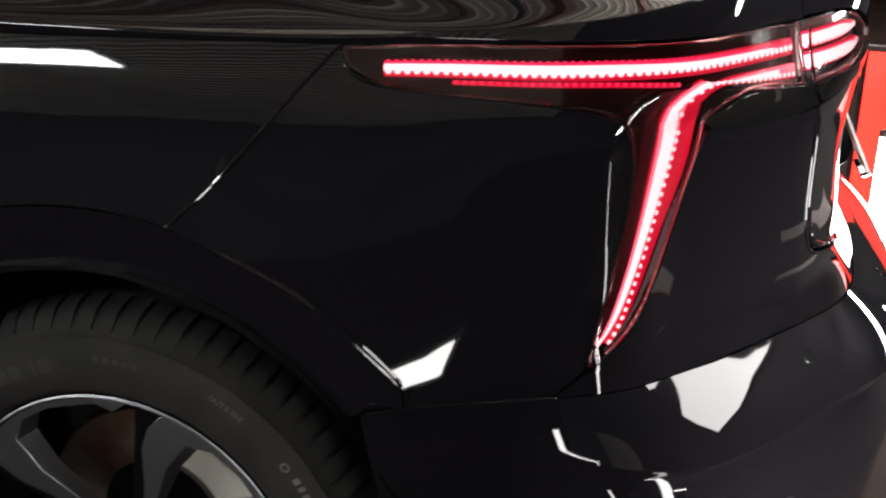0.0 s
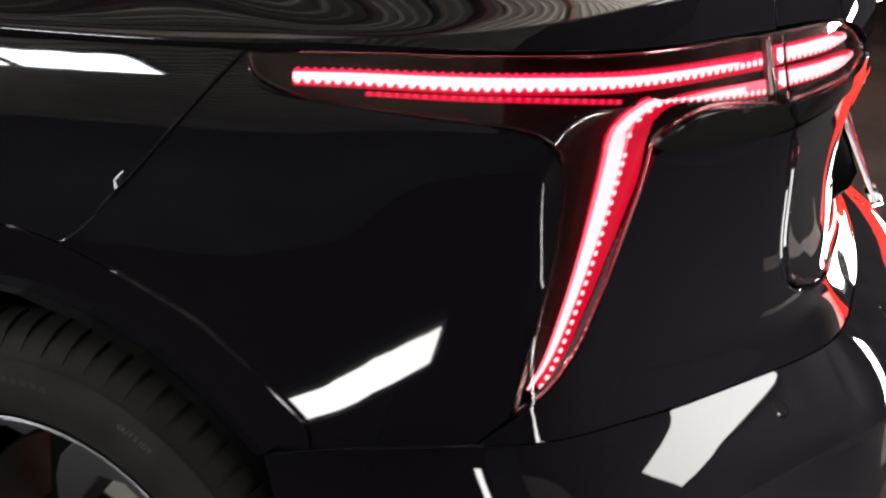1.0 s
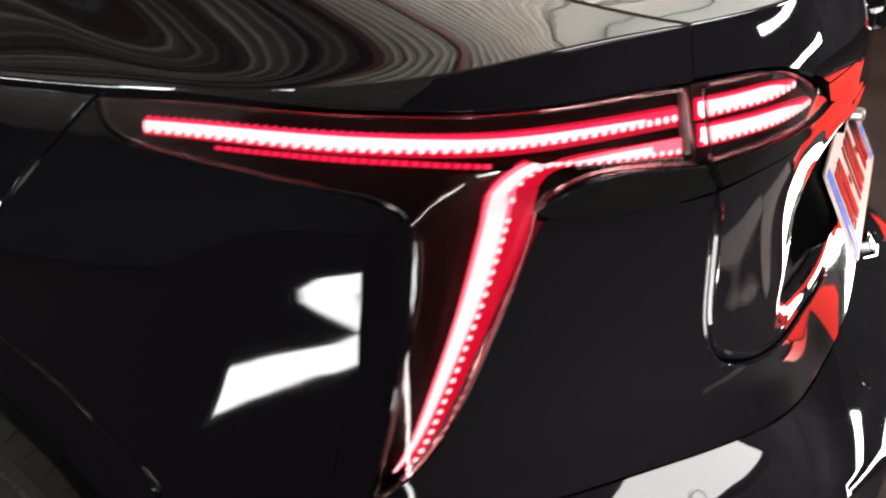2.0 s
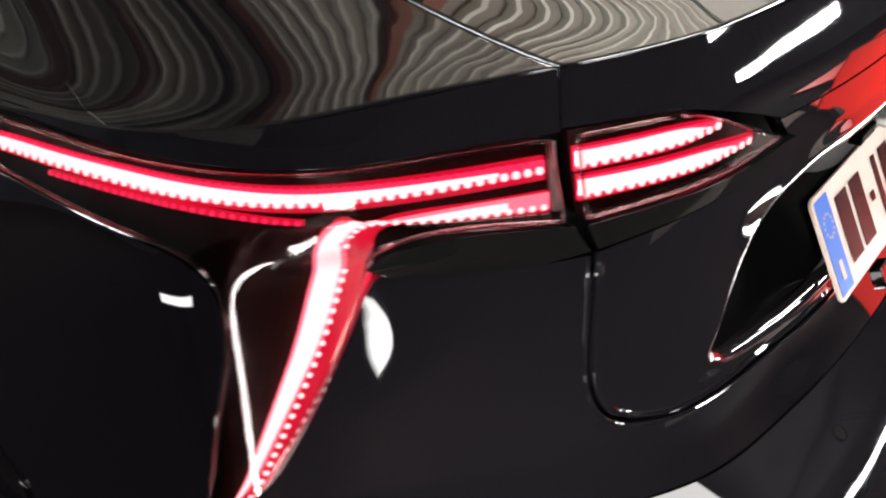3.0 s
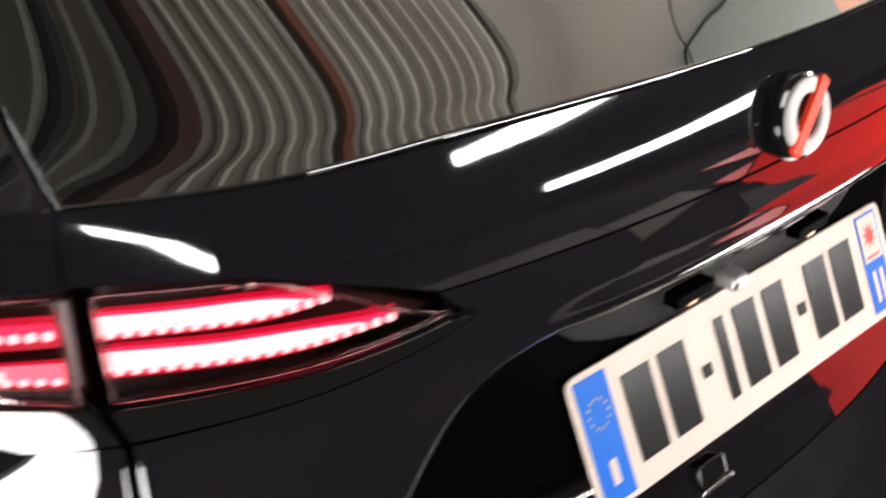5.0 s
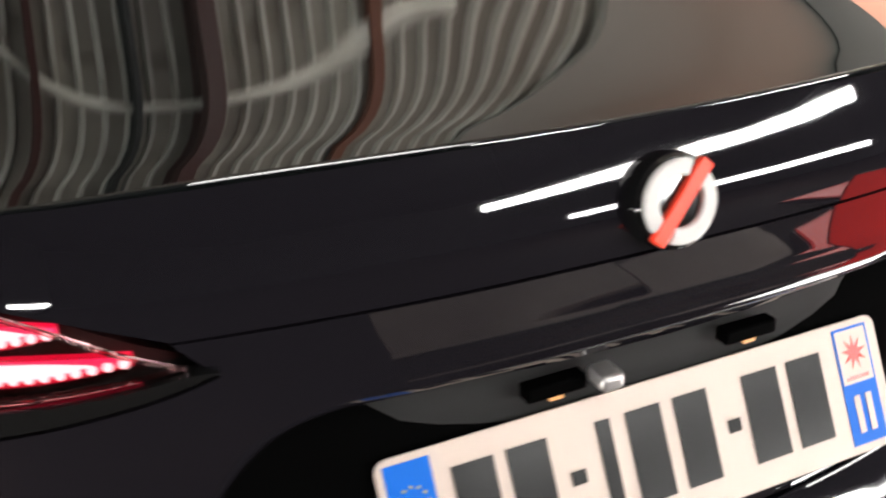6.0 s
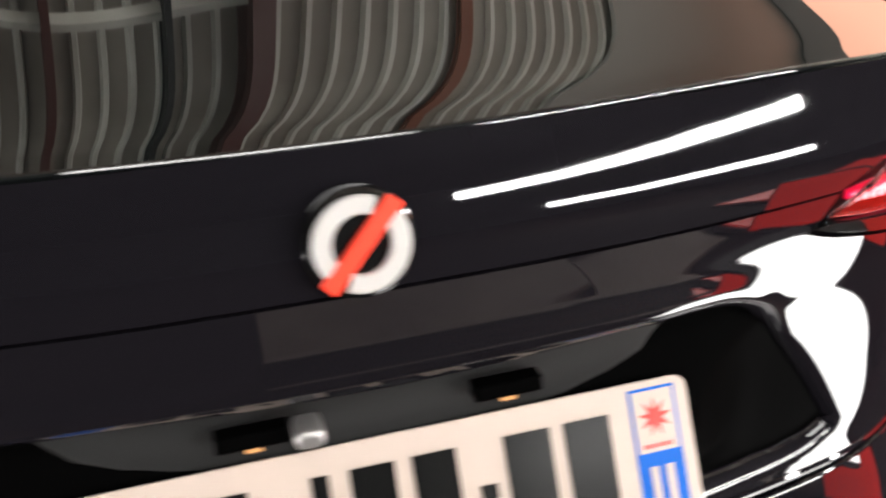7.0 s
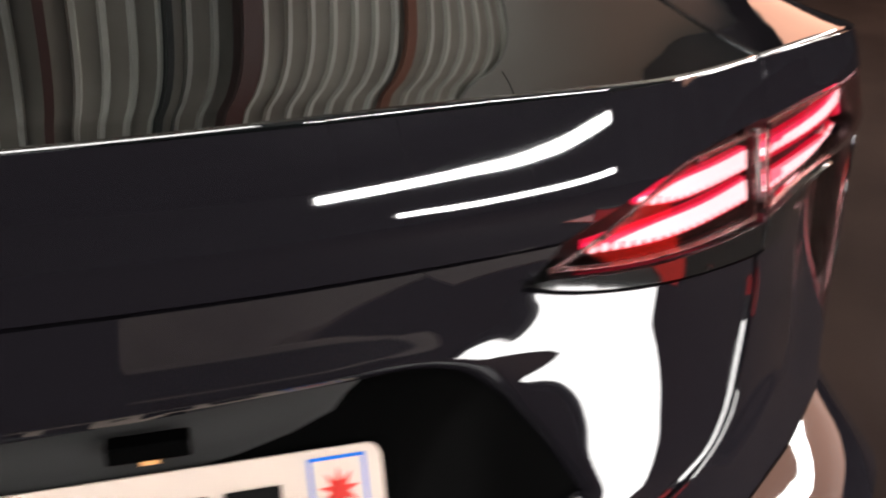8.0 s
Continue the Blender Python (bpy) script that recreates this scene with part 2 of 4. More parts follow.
# ---- outlines on the skin (s, z), left-hand side ----
JOINT = [(1.243, 1.105), (1.307, 1.0375), (1.3975, 0.94), (1.452, 0.893)]
ARCH = [(1.39, 0.874), (1.345, 0.855), (1.293, 0.829), (1.242, 0.793), (1.202, 0.761), (1.165, 0.724)]
LAMP_LOW = [(1.243, 1.0975), (1.232, 1.0765), (1.187, 1.061), (1.075, 1.052), (0.985, 1.046), (0.944, 1.036), (0.927, 1.014), (0.924, 0.985), (0.926, 0.955), (0.932, 0.915), (0.943, 0.86),
            (0.951, 0.81)]
LAMP_REAR = [(0.914, 0.787), (0.870, 0.868), (0.834, 0.937), (0.814, 0.985), (0.804, 1.024), (0.790, 1.041), (0.757, 1.047)]
RIDGE = [(0.641, 1.167), (0.805, 1.157), (0.934, 1.138), (1.10, 1.120), (1.24, 1.113)]
SHUT = [(0.616, 1.004), (0.6155, 0.95), (0.6135, 0.896), (0.609, 0.860), (0.601, 0.838), (0.588, 0.818), (0.570, 0.802), (0.54, 0.790), (0.46, 0.779), (0.35, 0.771), (0.15, 0.765)]

car = thing("car", "glossy black fastback car with its red tail lamps lit", "car")


def arch_point(a, r=0.445):
    """A place on the wheel opening's edge at a degrees from the rear, as (s, z)."""
    y, z = 0.960 - r * math.cos(radians(a)), 0.39 + r * math.sin(radians(a))
    return y + 0.620, z


OPENING = [arch_point(a) for a in range(32, 131, 7)]
ARCH_LINE = [arch_point(a, 0.526) for a in range(76, 131, 6)]


def arched(s, z, out):
    """The skin, turned inwards between the arch's crease and the wheel."""
    r = np.hypot(s - 1.58 * np.sign(s), z - 0.39)
    return on_skin(s, z, out + 0.004 - 0.30 * np.clip(0.526 - r, 0, 0.1))



for side in (1, -1):
    turn = (lambda pts: pts) if side == 1 else flip
    # panel between the joint, the lamp, the seam and the wheel arch
    outline = [(*JOINT[0], 1), *JOINT[1:3], (*JOINT[3], 1), *ARCH, (1.165, 0.6985, 1), (1.091, 0.7045), (1.03, 0.709), (0.998, 0.7115, 1), (0.966, 0.742, 1), *LAMP_LOW[::-1][:-1], (1.2425, 1.0985, 1)]
    part("rear_side_panel", sheet(rounded(turn(outline)), on_skin, 0.012, 0.014, 0.0015), PAINT, car, "black painted panel below the tail lamp", bevel=0.003)
    # flared wheel arch
    outline = [(*ARCH_LINE[-1], 1), *ARCH_LINE[::-1][1:], *ARCH, (1.165, 0.699, 1), (1.212, 0.689, 1), *OPENING[1:-1], (*OPENING[-1], 1)]
    part("wheel_arch_flare", sheet(rounded(turn(outline)), arched, 0.010, 0.03, 0.0), PAINT, car, bevel=0.003)
    # front part of the flank
    outline = [(*JOINT[0], 1), *JOINT[1:3], (*JOINT[3], 1), *ARCH_LINE[1:], (2.0, 0.70, 1), (2.4, 0.70, 1), (2.4, 1.112, 1)]
    part("quarter_panel", sheet(rounded(turn(outline)), on_skin, 0.014, 0.014, 0.0015), PAINT, car, bevel=0.003)
    # shoulder over the lamp
    outline = [(0.641, 1.115, 1), (0.95, 1.113), (1.24, 1.113, 1), *RIDGE[::-1][1:-1], (0.641, 1.167, 1)]
    part("shoulder", sheet(rounded(turn(outline)), on_skin, 0.01, 0.012, 0.0008), PAINT, car, bevel=0.004)


def hem(name, points, r, material, sign=1, out=0.0, n=60, parent=None):
    """A thin rounded edge along a line of (s, z) on the skin."""
    p = np.array(points, float)
    t = np.r_[0, np.cumsum(np.hypot(*np.diff(p, axis=0).T))]
    q = spline(t, p)(np.linspace(0, t[-1], n))
    centre, up = on_skin(sign * q[:, 0], q[:, 1], np.full(n, out)), skin_normal(sign * q[:, 0], q[:, 1])
    along = np.gradient(centre, axis=0)
    along /= np.linalg.norm(along, axis=1, keepdims=True)
    side = np.cross(along, up)
    bm = bmesh.new()
    rings = []
    for k in range(10):
        a = 2 * math.pi * k / 10
        thin = np.minimum(1, 0.15 + 8 * np.linspace(0, 1, n) * (1 - np.linspace(0, 1, n)) * 4)[:, None]
        rings.append([bm.verts.new(v) for v in centre + (up * math.cos(a) + side * math.sin(a)) * r * thin])
    for k in range(10):
        for i in range(n - 1):
            bm.faces.new([rings[k][i], rings[(k + 1) % 10][i], rings[(k + 1) % 10][i + 1], rings[k][i + 1]])
    return part(name, bm, material, parent or car)


for sign in (1, -1):
    hem("joint_edge", JOINT, 0.0021, PAINT, sign, 0.0008)
    hem("arch_crease", [(1.39, 0.876), *ARCH[1:]], 0.0042, PAINT, sign, -0.0002)
    hem("seam_edge", [(1.213, 0.6885), (1.155, 0.6985), (1.09, 0.7045), (0.99, 0.7115)], 0.0016, PAINT, sign, 0.0009)
    hem("lamp_edge", LAMP_LOW, 0.0013, GLOSS_TRIM, sign, 0.0003)
    hem("shut_edge", [(0.619, 1.0), *[(a + 0.003, c - 0.001) for a, c in SHUT[1:]]], 0.0026, PAINT, sign, 0.0)

# bumper: upper cover and flared lower cover, meeting at the crease
CREASE = [(1.155, 0.697), (1.091, 0.703), (1.0, 0.710), (0.876, 0.714), (0.74, 0.713), (0.6, 0.712), (0.4, 0.7055), (0.2, 0.7005)]
left = [(1.0, 0.710, 1), (0.962, 0.742, 1), *LAMP_REAR[:4], (0.80, 1.006), (0.749, 1.000), (0.6165, 1.006, 1), *SHUT[1:]]
outline = left + [(-s, *r) for s, *r in left[::-1]] + [(-s, z) for s, z in CREASE[3:]] + CREASE[3:][::-1]
bumper = part("rear_bumper", sheet(rounded(outline), on_skin, 0.012, 0.016, 0.0014), PAINT, car, "black painted rear bumper", bevel=0.0025)
left = [(1.216, 0.687, 1), *CREASE]
low = [(1.20, 0.60), (1.185, 0.50), (1.18, 0.40, 1)]
outline = left + [(-s, *r) for s, *r in left[::-1]] + [(-s, *r) for s, *r in low] + [(0, 0.40)] + low[::-1]
part("lower_bumper", sheet(rounded(outline), on_skin, 0.009, 0.016, 0.0004), PAINT, bumper, "flared lower edge of the bumper", angle=30)
for s0, z0 in ((0.645, 0.685), (0.275, 0.6725), (-0.275, 0.6725), (-0.645, 0.685)):
    c, n = Vector(skin(s0, z0)), Vector(skin_normal(s0, z0))
    m = Matrix.Translation(c) @ n.to_track_quat("Z", "Y").to_matrix().to_4x4()
    bm = bmesh.new()
    profile = [(0.0, 0.0012), (0.0085, 0.0012), (0.0092, 0.0004), (0.0096, -0.001), (0.0102, -0.001), (0.0108, 0.0008), (0.0116, 0.0008), (0.0122, -0.002)]
    rings = [[bm.verts.new(m @ Vector((r * math.cos(k * math.pi / 14), r * math.sin(k * math.pi / 14), h))) for k in range(28)] for r, h in profile[1:]]
    bm.faces.new(rings[0])
    for a, c2 in zip(rings, rings[1:]):
        for k in range(28):
            bm.faces.new([a[k], a[(k + 1) % 28], c2[(k + 1) % 28], c2[k]])
    part("parking_sensor", bm, GLOSS_TRIM, bumper, "round parking sensor")

# tailgate: spoiler face and lower skin with the plate's recess
face = [(0.641, 1.167, 1), (0.641, 1.117, 1), (0.53, 1.1185), (0.485, 1.109), (0.44, 1.096), (0.396, 1.080, 1), (0.2, 1.081)]
outline = face + [(-s, *r) for s, *r in face[::-1]] + [(-0.4, 1.182), (0, 1.183), (0.4, 1.182)]
tailgate = part("tailgate", sheet(rounded(outline), on_skin, 0.012, 0.014, 0.0012), PAINT, car, bevel=0.0012)
RECESS = [(0.436, 0.832, 1), (0.404, 0.885), (0.375, 0.925), (0.348, 0.958), (0.322, 0.982), (0.284, 0.999), (0.22, 1.004)]
lower = [(0.396, 1.079, 1), (0.366, 1.048, 1), (0.40, 1.036), (0.469, 1.024), (0.578, 1.010), (0.611, 1.006, 1), *[(p[0] - 0.004, p[1] + 0.004) for p in SHUT[1:]], (0, 0.769, 1), (0, 0.797, 1), (0.2, 0.800), (0.40, 0.812), *RECESS, (0, 1.002, 1), (0, 1.079, 1)]
LIP = np.array(rounded([*RECESS, *[(-p[0], *p[1:]) for p in RECESS[::-1]], (-0.40, 0.812), (-0.2, 0.800), (0.2, 0.800), (0.40, 0.812)]))


def lipped(s, z, out):
    """The skin, rolled inwards along the edge of the plate's recess."""
    p = np.stack([s, z], -1)[:, None]
    a, d = LIP[None], (np.roll(LIP, -1, 0) - LIP)[None]
    k = np.clip(((p - a) * d).sum(-1) / np.maximum((d * d).sum(-1), 1e-12), 0, 1)
    far = np.linalg.norm(a + d * k[..., None] - p, axis=-1).min(1)
    r = 0.020
    return on_skin(s, z, out - (r - np.sqrt(np.maximum(r * r - np.clip(r - far, 0, r) ** 2, 0))))


for sign in (1, -1):
    hem("tailgate_edge", [(a - 0.0085, c + (0.003 if a > 0.57 else 0.008)) for a, c in SHUT], 0.0055, PAINT, sign, -0.0035, parent=tailgate)
part("tailgate_skin", sheet([rounded(lower), rounded(flip(lower))], lipped, 0.005, 0.02), PAINT, tailgate, bevel=0.002)

# ---- inner shell, so that no light comes through the gaps ----
s, z = np.meshgrid(np.linspace(-2.4, 2.4, 121), np.linspace(0.4, 1.16, 30), indexing="ij")
net = on_skin(s, z, np.full(s.shape, -0.05))
bm = bmesh.new()
grid = [[bm.verts.new(net[i, j]) for j in range(30)] for i in range(121)]
for i in range(120):
    for j in range(29):
        y, zz = net[i, j, 1], net[i, j, 2]
        if math.hypot(y - 0.971, zz - 0.39) > 0.46:
            bm.faces.new([grid[i][j], grid[i + 1][j], grid[i + 1][j + 1], grid[i][j + 1]])
part("inner_shell", bm, SHELL, car)

# ---- upper body: glass and pillars from the ridge to the roof ----
ridge_at = spline([-2.4, -1.6, -1.24, -1.10, -0.934, -0.805, -0.641, -0.4, 0, 0.4, 0.641, 0.805, 0.934, 1.10, 1.24, 1.6, 2.4],
                  [1.125, 1.118, 1.113, 1.120, 1.138, 1.157, 1.167, 1.182, 1.183, 1.182, 1.167, 1.157, 1.138, 1.120, 1.113, 1.118, 1.125])
roof = spline([-2.4, -1.6, -1.0, -0.64, 0, 0.64, 1.0, 1.6, 2.4], [(0.56, 2.2), (0.58, 1.5), (0.56, 1.28), (0.44, 1.2), (0, 1.2), (-0.44, 1.2), (-0.56, 1.28), (-0.58, 1.5), (-0.56, 2.2)])


def upper(s, k, out=0.0):
    """Places on the upper body: s as on the skin, k from 0 at the ridge to 1 at the roof's edge."""
    s, k = np.asarray(s, float), np.asarray(k, float)
    base, top = skin(s, ridge_at(s)), roof(s)
    a = 0.34 + 0.5 * ease(1.1, 1.7, np.abs(s))
    xy = base[..., :2] + (top - base[..., :2]) * k[..., None]
    z = base[..., 2] + (1.50 - base[..., 2]) * (a * (k - 0.75 * 0.05 * (1 - np.exp(-k / 0.05))) + (1 - a) * k * k) + np.asarray(out, float)
    return np.concatenate([xy, z[..., None]], -1)


glass = [(0.636, 0.003, 1), (0.636, 1.0, 1), (-0.636, 1.0, 1), (-0.636, 0.003, 1)]
part("rear_window", sheet(rounded(glass), upper, 0.02, 0.015), GLASS_DARK, car, "tinted rear window in a black frame", bevel=0.003)
for side in (1, -1):
    pil = [(0.641, 0.003, 1), (0.641, 1.0, 1), (2.35, 1.0, 1), (2.35, 0.003, 1)]
    part("rear_pillar", sheet(rounded(pil if side == 1 else flip(pil)), upper, 0.025, 0.015), PAINT, car, bevel=0.003)
bm = bmesh.new()
ring = [bm.verts.new(p) for p in upper(np.linspace(-2.3, 2.3, 60), np.full(60, 0.99))]
bm.faces.new(ring)
part("roof", bm, PAINT, car)

bm = bmesh.new()
box(bm, (-0.80, 1.72, 0.42), (0.80, 1.74, 1.12))
part("bulkhead", bm, SHELL, car, smooth=False)

# ---- number plate in its recess ----
tilt = math.atan2(0.057, 0.114)
plate_m = Matrix.Translation((0, 0, 0.938)) @ Matrix.Rotation(-tilt, 4, "X")


def slab(w0, w1, h0, h1, t0, t1, m, radius=0.0, seg=5):
    """A slab standing in the x-z plane of m, from t0 behind to t1 before it (towards -y), its corners rounded."""
    bm = bmesh.new()
    pts = []
    for cx, cz, a0 in ((w1 - radius, h1 - radius, 0), (w0 + radius, h1 - radius, 90), (w0 + radius, h0 + radius, 180), (w1 - radius, h0 + radius, 270)):
        for k in range(seg + 1 if radius else 1):
            a = radians(a0 + 90 * k / seg)
            pts.append((cx + radius * math.cos(a), cz + radius * math.sin(a)))
    front = [bm.verts.new(m @ Vector((x, -t1, z))) for x, z in pts]
    back = [bm.verts.new(m @ Vector((x, -t0, z))) for x, z in pts]
    bm.faces.new(front), bm.faces.new(back[::-1])
    for i in range(len(pts)):
        j = (i + 1) % len(pts)
        bm.faces.new([front[i], front[j], back[j], back[i]])
    return bm


PH = 0.127
plate = part("number_plate", slab(-0.26, 0.26, -PH, 0, -0.004, 0, plate_m, 0.011), PLATE_WHITE, car, "white number plate with blue end bands", bevel=0.0008)


# plate details: end bands, stars, bars for the writing
def on_plate(name, x0, x1, h0, h1, lift, material, parent=None, radius=0.0):
    return part(name, slab(x0, x1, h0, h1, lift - 0.0006, lift, plate_m, radius), material, parent or plate)


band = on_plate("blue_band", -0.254, -0.214, -PH + 0.006, -0.006, 0.0008, PLATE_BLUE)
for k in range(12):
    a = 2 * math.pi * k / 12
    x, h = -0.234 + 0.0125 * math.cos(a), -0.040 + 0.0135 * math.sin(a)
    bm = bmesh.new()
    tips = [plate_m @ Vector((x + (0.0022 if j % 2 == 0 else 0.0009) * math.sin(math.pi * j / 5), -0.0014, h + (0.0022 if j % 2 == 0 else 0.0009) * math.cos(math.pi * j / 5))) for j in range(10)]
    bm.faces.new([bm.verts.new(p) for p in tips])
    bmesh.ops.solidify(bm, geom=bm.faces[:], thickness=0.0003)
    part("star", bm, YELLOW, band)
on_plate("country_bar", -0.2385, -0.2295, -0.106, -0.083, 0.0014, PLATE_WHITE, band)
band2 = on_plate("region_band", 0.206, 0.248, -PH + 0.008, -0.006, 0.0008, PLATE_BLUE)
on_plate("region_field", 0.2085, 0.2455, -0.060, -0.0085, 0.0012, PLATE_WHITE, band2)
bm = bmesh.new()
bm.faces.new([bm.verts.new(plate_m @ Vector((0.227 + (0.0155 if j % 2 == 0 else 0.0065) * math.sin(math.pi * j / 9), -0.0016, -0.031 + (0.0175 if j % 2 == 0 else 0.007) * math.cos(math.pi * j / 9)))) for j in range(18)])
bmesh.ops.solidify(bm, geom=bm.faces[:], thickness=0.0003)
part("red_emblem", bm, RED_INK, band2)
on_plate("emblem_bar", 0.213, 0.240, -0.0565, -0.053, 0.0016, RED_INK, band2)
for x0, x1 in ((0.2165, 0.2235), (0.2305, 0.2375)):
    on_plate("region_bar", x0, x1, -0.108, -0.072, 0.0016, PLATE_WHITE, band2)
for x0, x1 in ((-0.198, -0.160), (-0.148, -0.110), (-0.062, -0.048), (-0.032, 0.004), (0.018, 0.054), (0.094, 0.134), (0.146, 0.186)):
    on_plate("character_bar", x0, x1, -PH + 0.024, -0.021, 0.0014, INK)
for x0 in (-0.094, 0.070):
    on_plate("dash_bar", x0, x0 + 0.014, -0.068, -0.056, 0.0014, INK)

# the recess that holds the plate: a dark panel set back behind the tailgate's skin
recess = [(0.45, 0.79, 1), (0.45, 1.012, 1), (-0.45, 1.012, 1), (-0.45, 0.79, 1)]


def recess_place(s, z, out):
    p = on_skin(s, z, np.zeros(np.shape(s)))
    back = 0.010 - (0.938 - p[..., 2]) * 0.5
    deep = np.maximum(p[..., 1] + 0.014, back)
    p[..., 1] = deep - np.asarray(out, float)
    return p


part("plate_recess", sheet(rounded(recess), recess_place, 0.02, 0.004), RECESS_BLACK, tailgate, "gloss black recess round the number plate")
for x in (-0.10, 0.10):
    bm = bmesh.new()
    box(bm, (x - 0.028, -0.012, 0.958), (x + 0.028, 0.004, 0.972))
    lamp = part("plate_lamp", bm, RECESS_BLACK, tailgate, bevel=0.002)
    bm = bmesh.new()
    box(bm, (x - 0.006, -0.0105, 0.9545), (x + 0.006, -0.003, 0.9575))
    part("bulb", bm, glow("plate_lamp_glow", (1.0, 0.45, 0.15), 1.2), lamp)
bm = bmesh.new()
box(bm, (-0.071, -0.034, 0.963), (-0.049, -0.006, 0.979))
part("rear_camera", bm, principled("camera_grey_metal", (0.35, 0.34, 0.33), 0.35, 0.7), tailgate, "small bright rear camera", bevel=0.005)

bm = slab(-0.138, -0.100, -PH - 0.034, -PH - 0.012, -0.012, 0.004, plate_m, 0.004)
clip = part("plate_clip", bm, GLOSS_TRIM, tailgate, "small black clip under the number plate", bevel=0.0015)
part("clip_edge", slab(-0.141, -0.097, -PH - 0.038, -PH - 0.0345, -0.010, 0.007, plate_m, 0.001), CHROME, clip, "bright clip edge", bevel=0.0008)

# ---- badge on the tailgate ----
c, n = Vector(skin(0.013, 1.120)), Vector(skin_normal(0.0, 1.120))
badge_m = Matrix.Translation(c) @ Matrix.Rotation(-math.atan2(n.z, -n.y), 4, "X") @ Matrix.Scale(0.94, 4)


def disc(profile, m, seg=48, a0=0.0, a1=360.0):
    """A turned shape in the x-z plane of m: (radius, height towards -y) pairs, between two angles."""
    bm = bmesh.new()
    closed = a1 - a0 >= 360
    steps = seg if closed else seg + 1
    rings = []
    for r, h in profile:
        rings.append([bm.verts.new(m @ Vector((r * math.sin(radians(a0 + (a1 - a0) * k / seg)), -h, r * math.cos(radians(a0 + (a1 - a0) * k / seg))))) for k in range(steps)])
    for a, b2 in zip(rings, rings[1:]):
        for k in range(seg if closed else seg):
            j = (k + 1) % steps
            bm.faces.new([a[k], a[j], b2[j], b2[k]])
    for ring in ((rings[0], rings[-1]) if closed else ()):
        if profile[0] != profile[-1]:
            bm.faces.new(ring)
    if not closed:
        for k in (0, steps - 1):
            loop = [ring[k] for ring in rings]
            if len(set(loop)) > 2:
                bm.faces.new(loop)
    return bm


badge = part("badge", disc([(0.040, -0.006), (0.0415, 0.006), (0.040, 0.014), (0.037, 0.0165)], badge_m), GLOSS_TRIM, tailgate, "round black badge with a white ring and red bar")
lip = [(0.0215, 0.0165), (0.0215, 0.020), (0.0230, 0.0215), (0.0338, 0.0215), (0.0355, 0.020), (0.0355, 0.0165)]
for a0, a1 in ((55, 203), (235, 383)):
    part("ring_half", disc(lip, badge_m, 30, a0, a1), BADGE_WHITE, badge)
bar_m = badge_m @ Matrix.Rotation(radians(43), 4, "Y")
part("diagonal_bar", slab(-0.0064, 0.0064, -0.0405, 0.0405, 0.0165, 0.0235, bar_m, 0.001, 3), BADGE_RED, badge, "red diagonal bar", bevel=0.0008)

# ---- tail lamps ----
OUTER_LAMP = [(0.648, 1.112, 1), (0.80, 1.1125), (0.95, 1.1115), (1.12, 1.108), (1.2425, 1.104, 1), *LAMP_LOW[:], (0.965, 0.744, 1), (0.955, 0.745, 1), *LAMP_REAR, (0.70, 1.043), (0.638, 1.036, 1)]
INNER_LAMP = [(0.628, 1.112, 1), (0.58, 1.114), (0.525, 1.116), (0.485, 1.106), (0.43, 1.078), (0.385, 1.058, 1), (0.42, 1.052), (0.48, 1.046), (0.560, 1.040), (0.622, 1.036, 1)]
INNER_MOULDING = [(0.366, 1.055, 1), (0.386, 1.057), (0.42, 1.051), (0.48, 1.045), (0.560, 1.039), (0.6215, 1.035, 1), (0.612, 1.0115, 1), (0.570, 1.016), (0.50, 1.0255), (0.43, 1.0365), (0.39, 1.046)]
MOULDING = [(0.812, 1.012, 1), (0.802, 1.036), (0.757, 1.046), (0.70, 1.042), (0.634, 1.036, 1), (0.618, 1.010, 1), (0.68, 1.001), (0.745, 0.997), (0.795, 1.000)]


def sunk(s):
    """How far the light guides lie behind the lens at the corner of the car."""
    q = np.abs(np.asarray(s, float))
    return 0.012 * ease(0.70, 0.84, q) * ease(1.14, 1.0, q)


def deeper(d):
    return lambda s, z, out: on_skin(s, z, np.asarray(out, float) - d - (sunk(s) if d > 0.005 else 0))


def thick(ob):
    """Gives a lens its wall."""
    m = ob.modifiers.new("wall", "SOLIDIFY")
    m.thickness, m.offset = 0.0025, -1


def strip(points, widths, d, depth=0.006, n=40):
    """A light guide: a band of the given widths along a smooth line on the skin, d below it."""
    p = np.array(points, float)
    t = np.r_[0, np.cumsum(np.hypot(*np.diff(p, axis=0).T))]
    line, wide = spline(t, p), spline(t, widths)
    u = np.linspace(0, t[-1], n)
    c = line(u)
    g = np.gradient(c, axis=0)
    g /= np.linalg.norm(g, axis=1, keepdims=True)
    w = wide(u)[:, None] / 2
    side = np.stack([-g[:, 1], g[:, 0]], 1) * w
    return [tuple(q) for q in np.vstack([c + side, (c - side)[::-1]])]


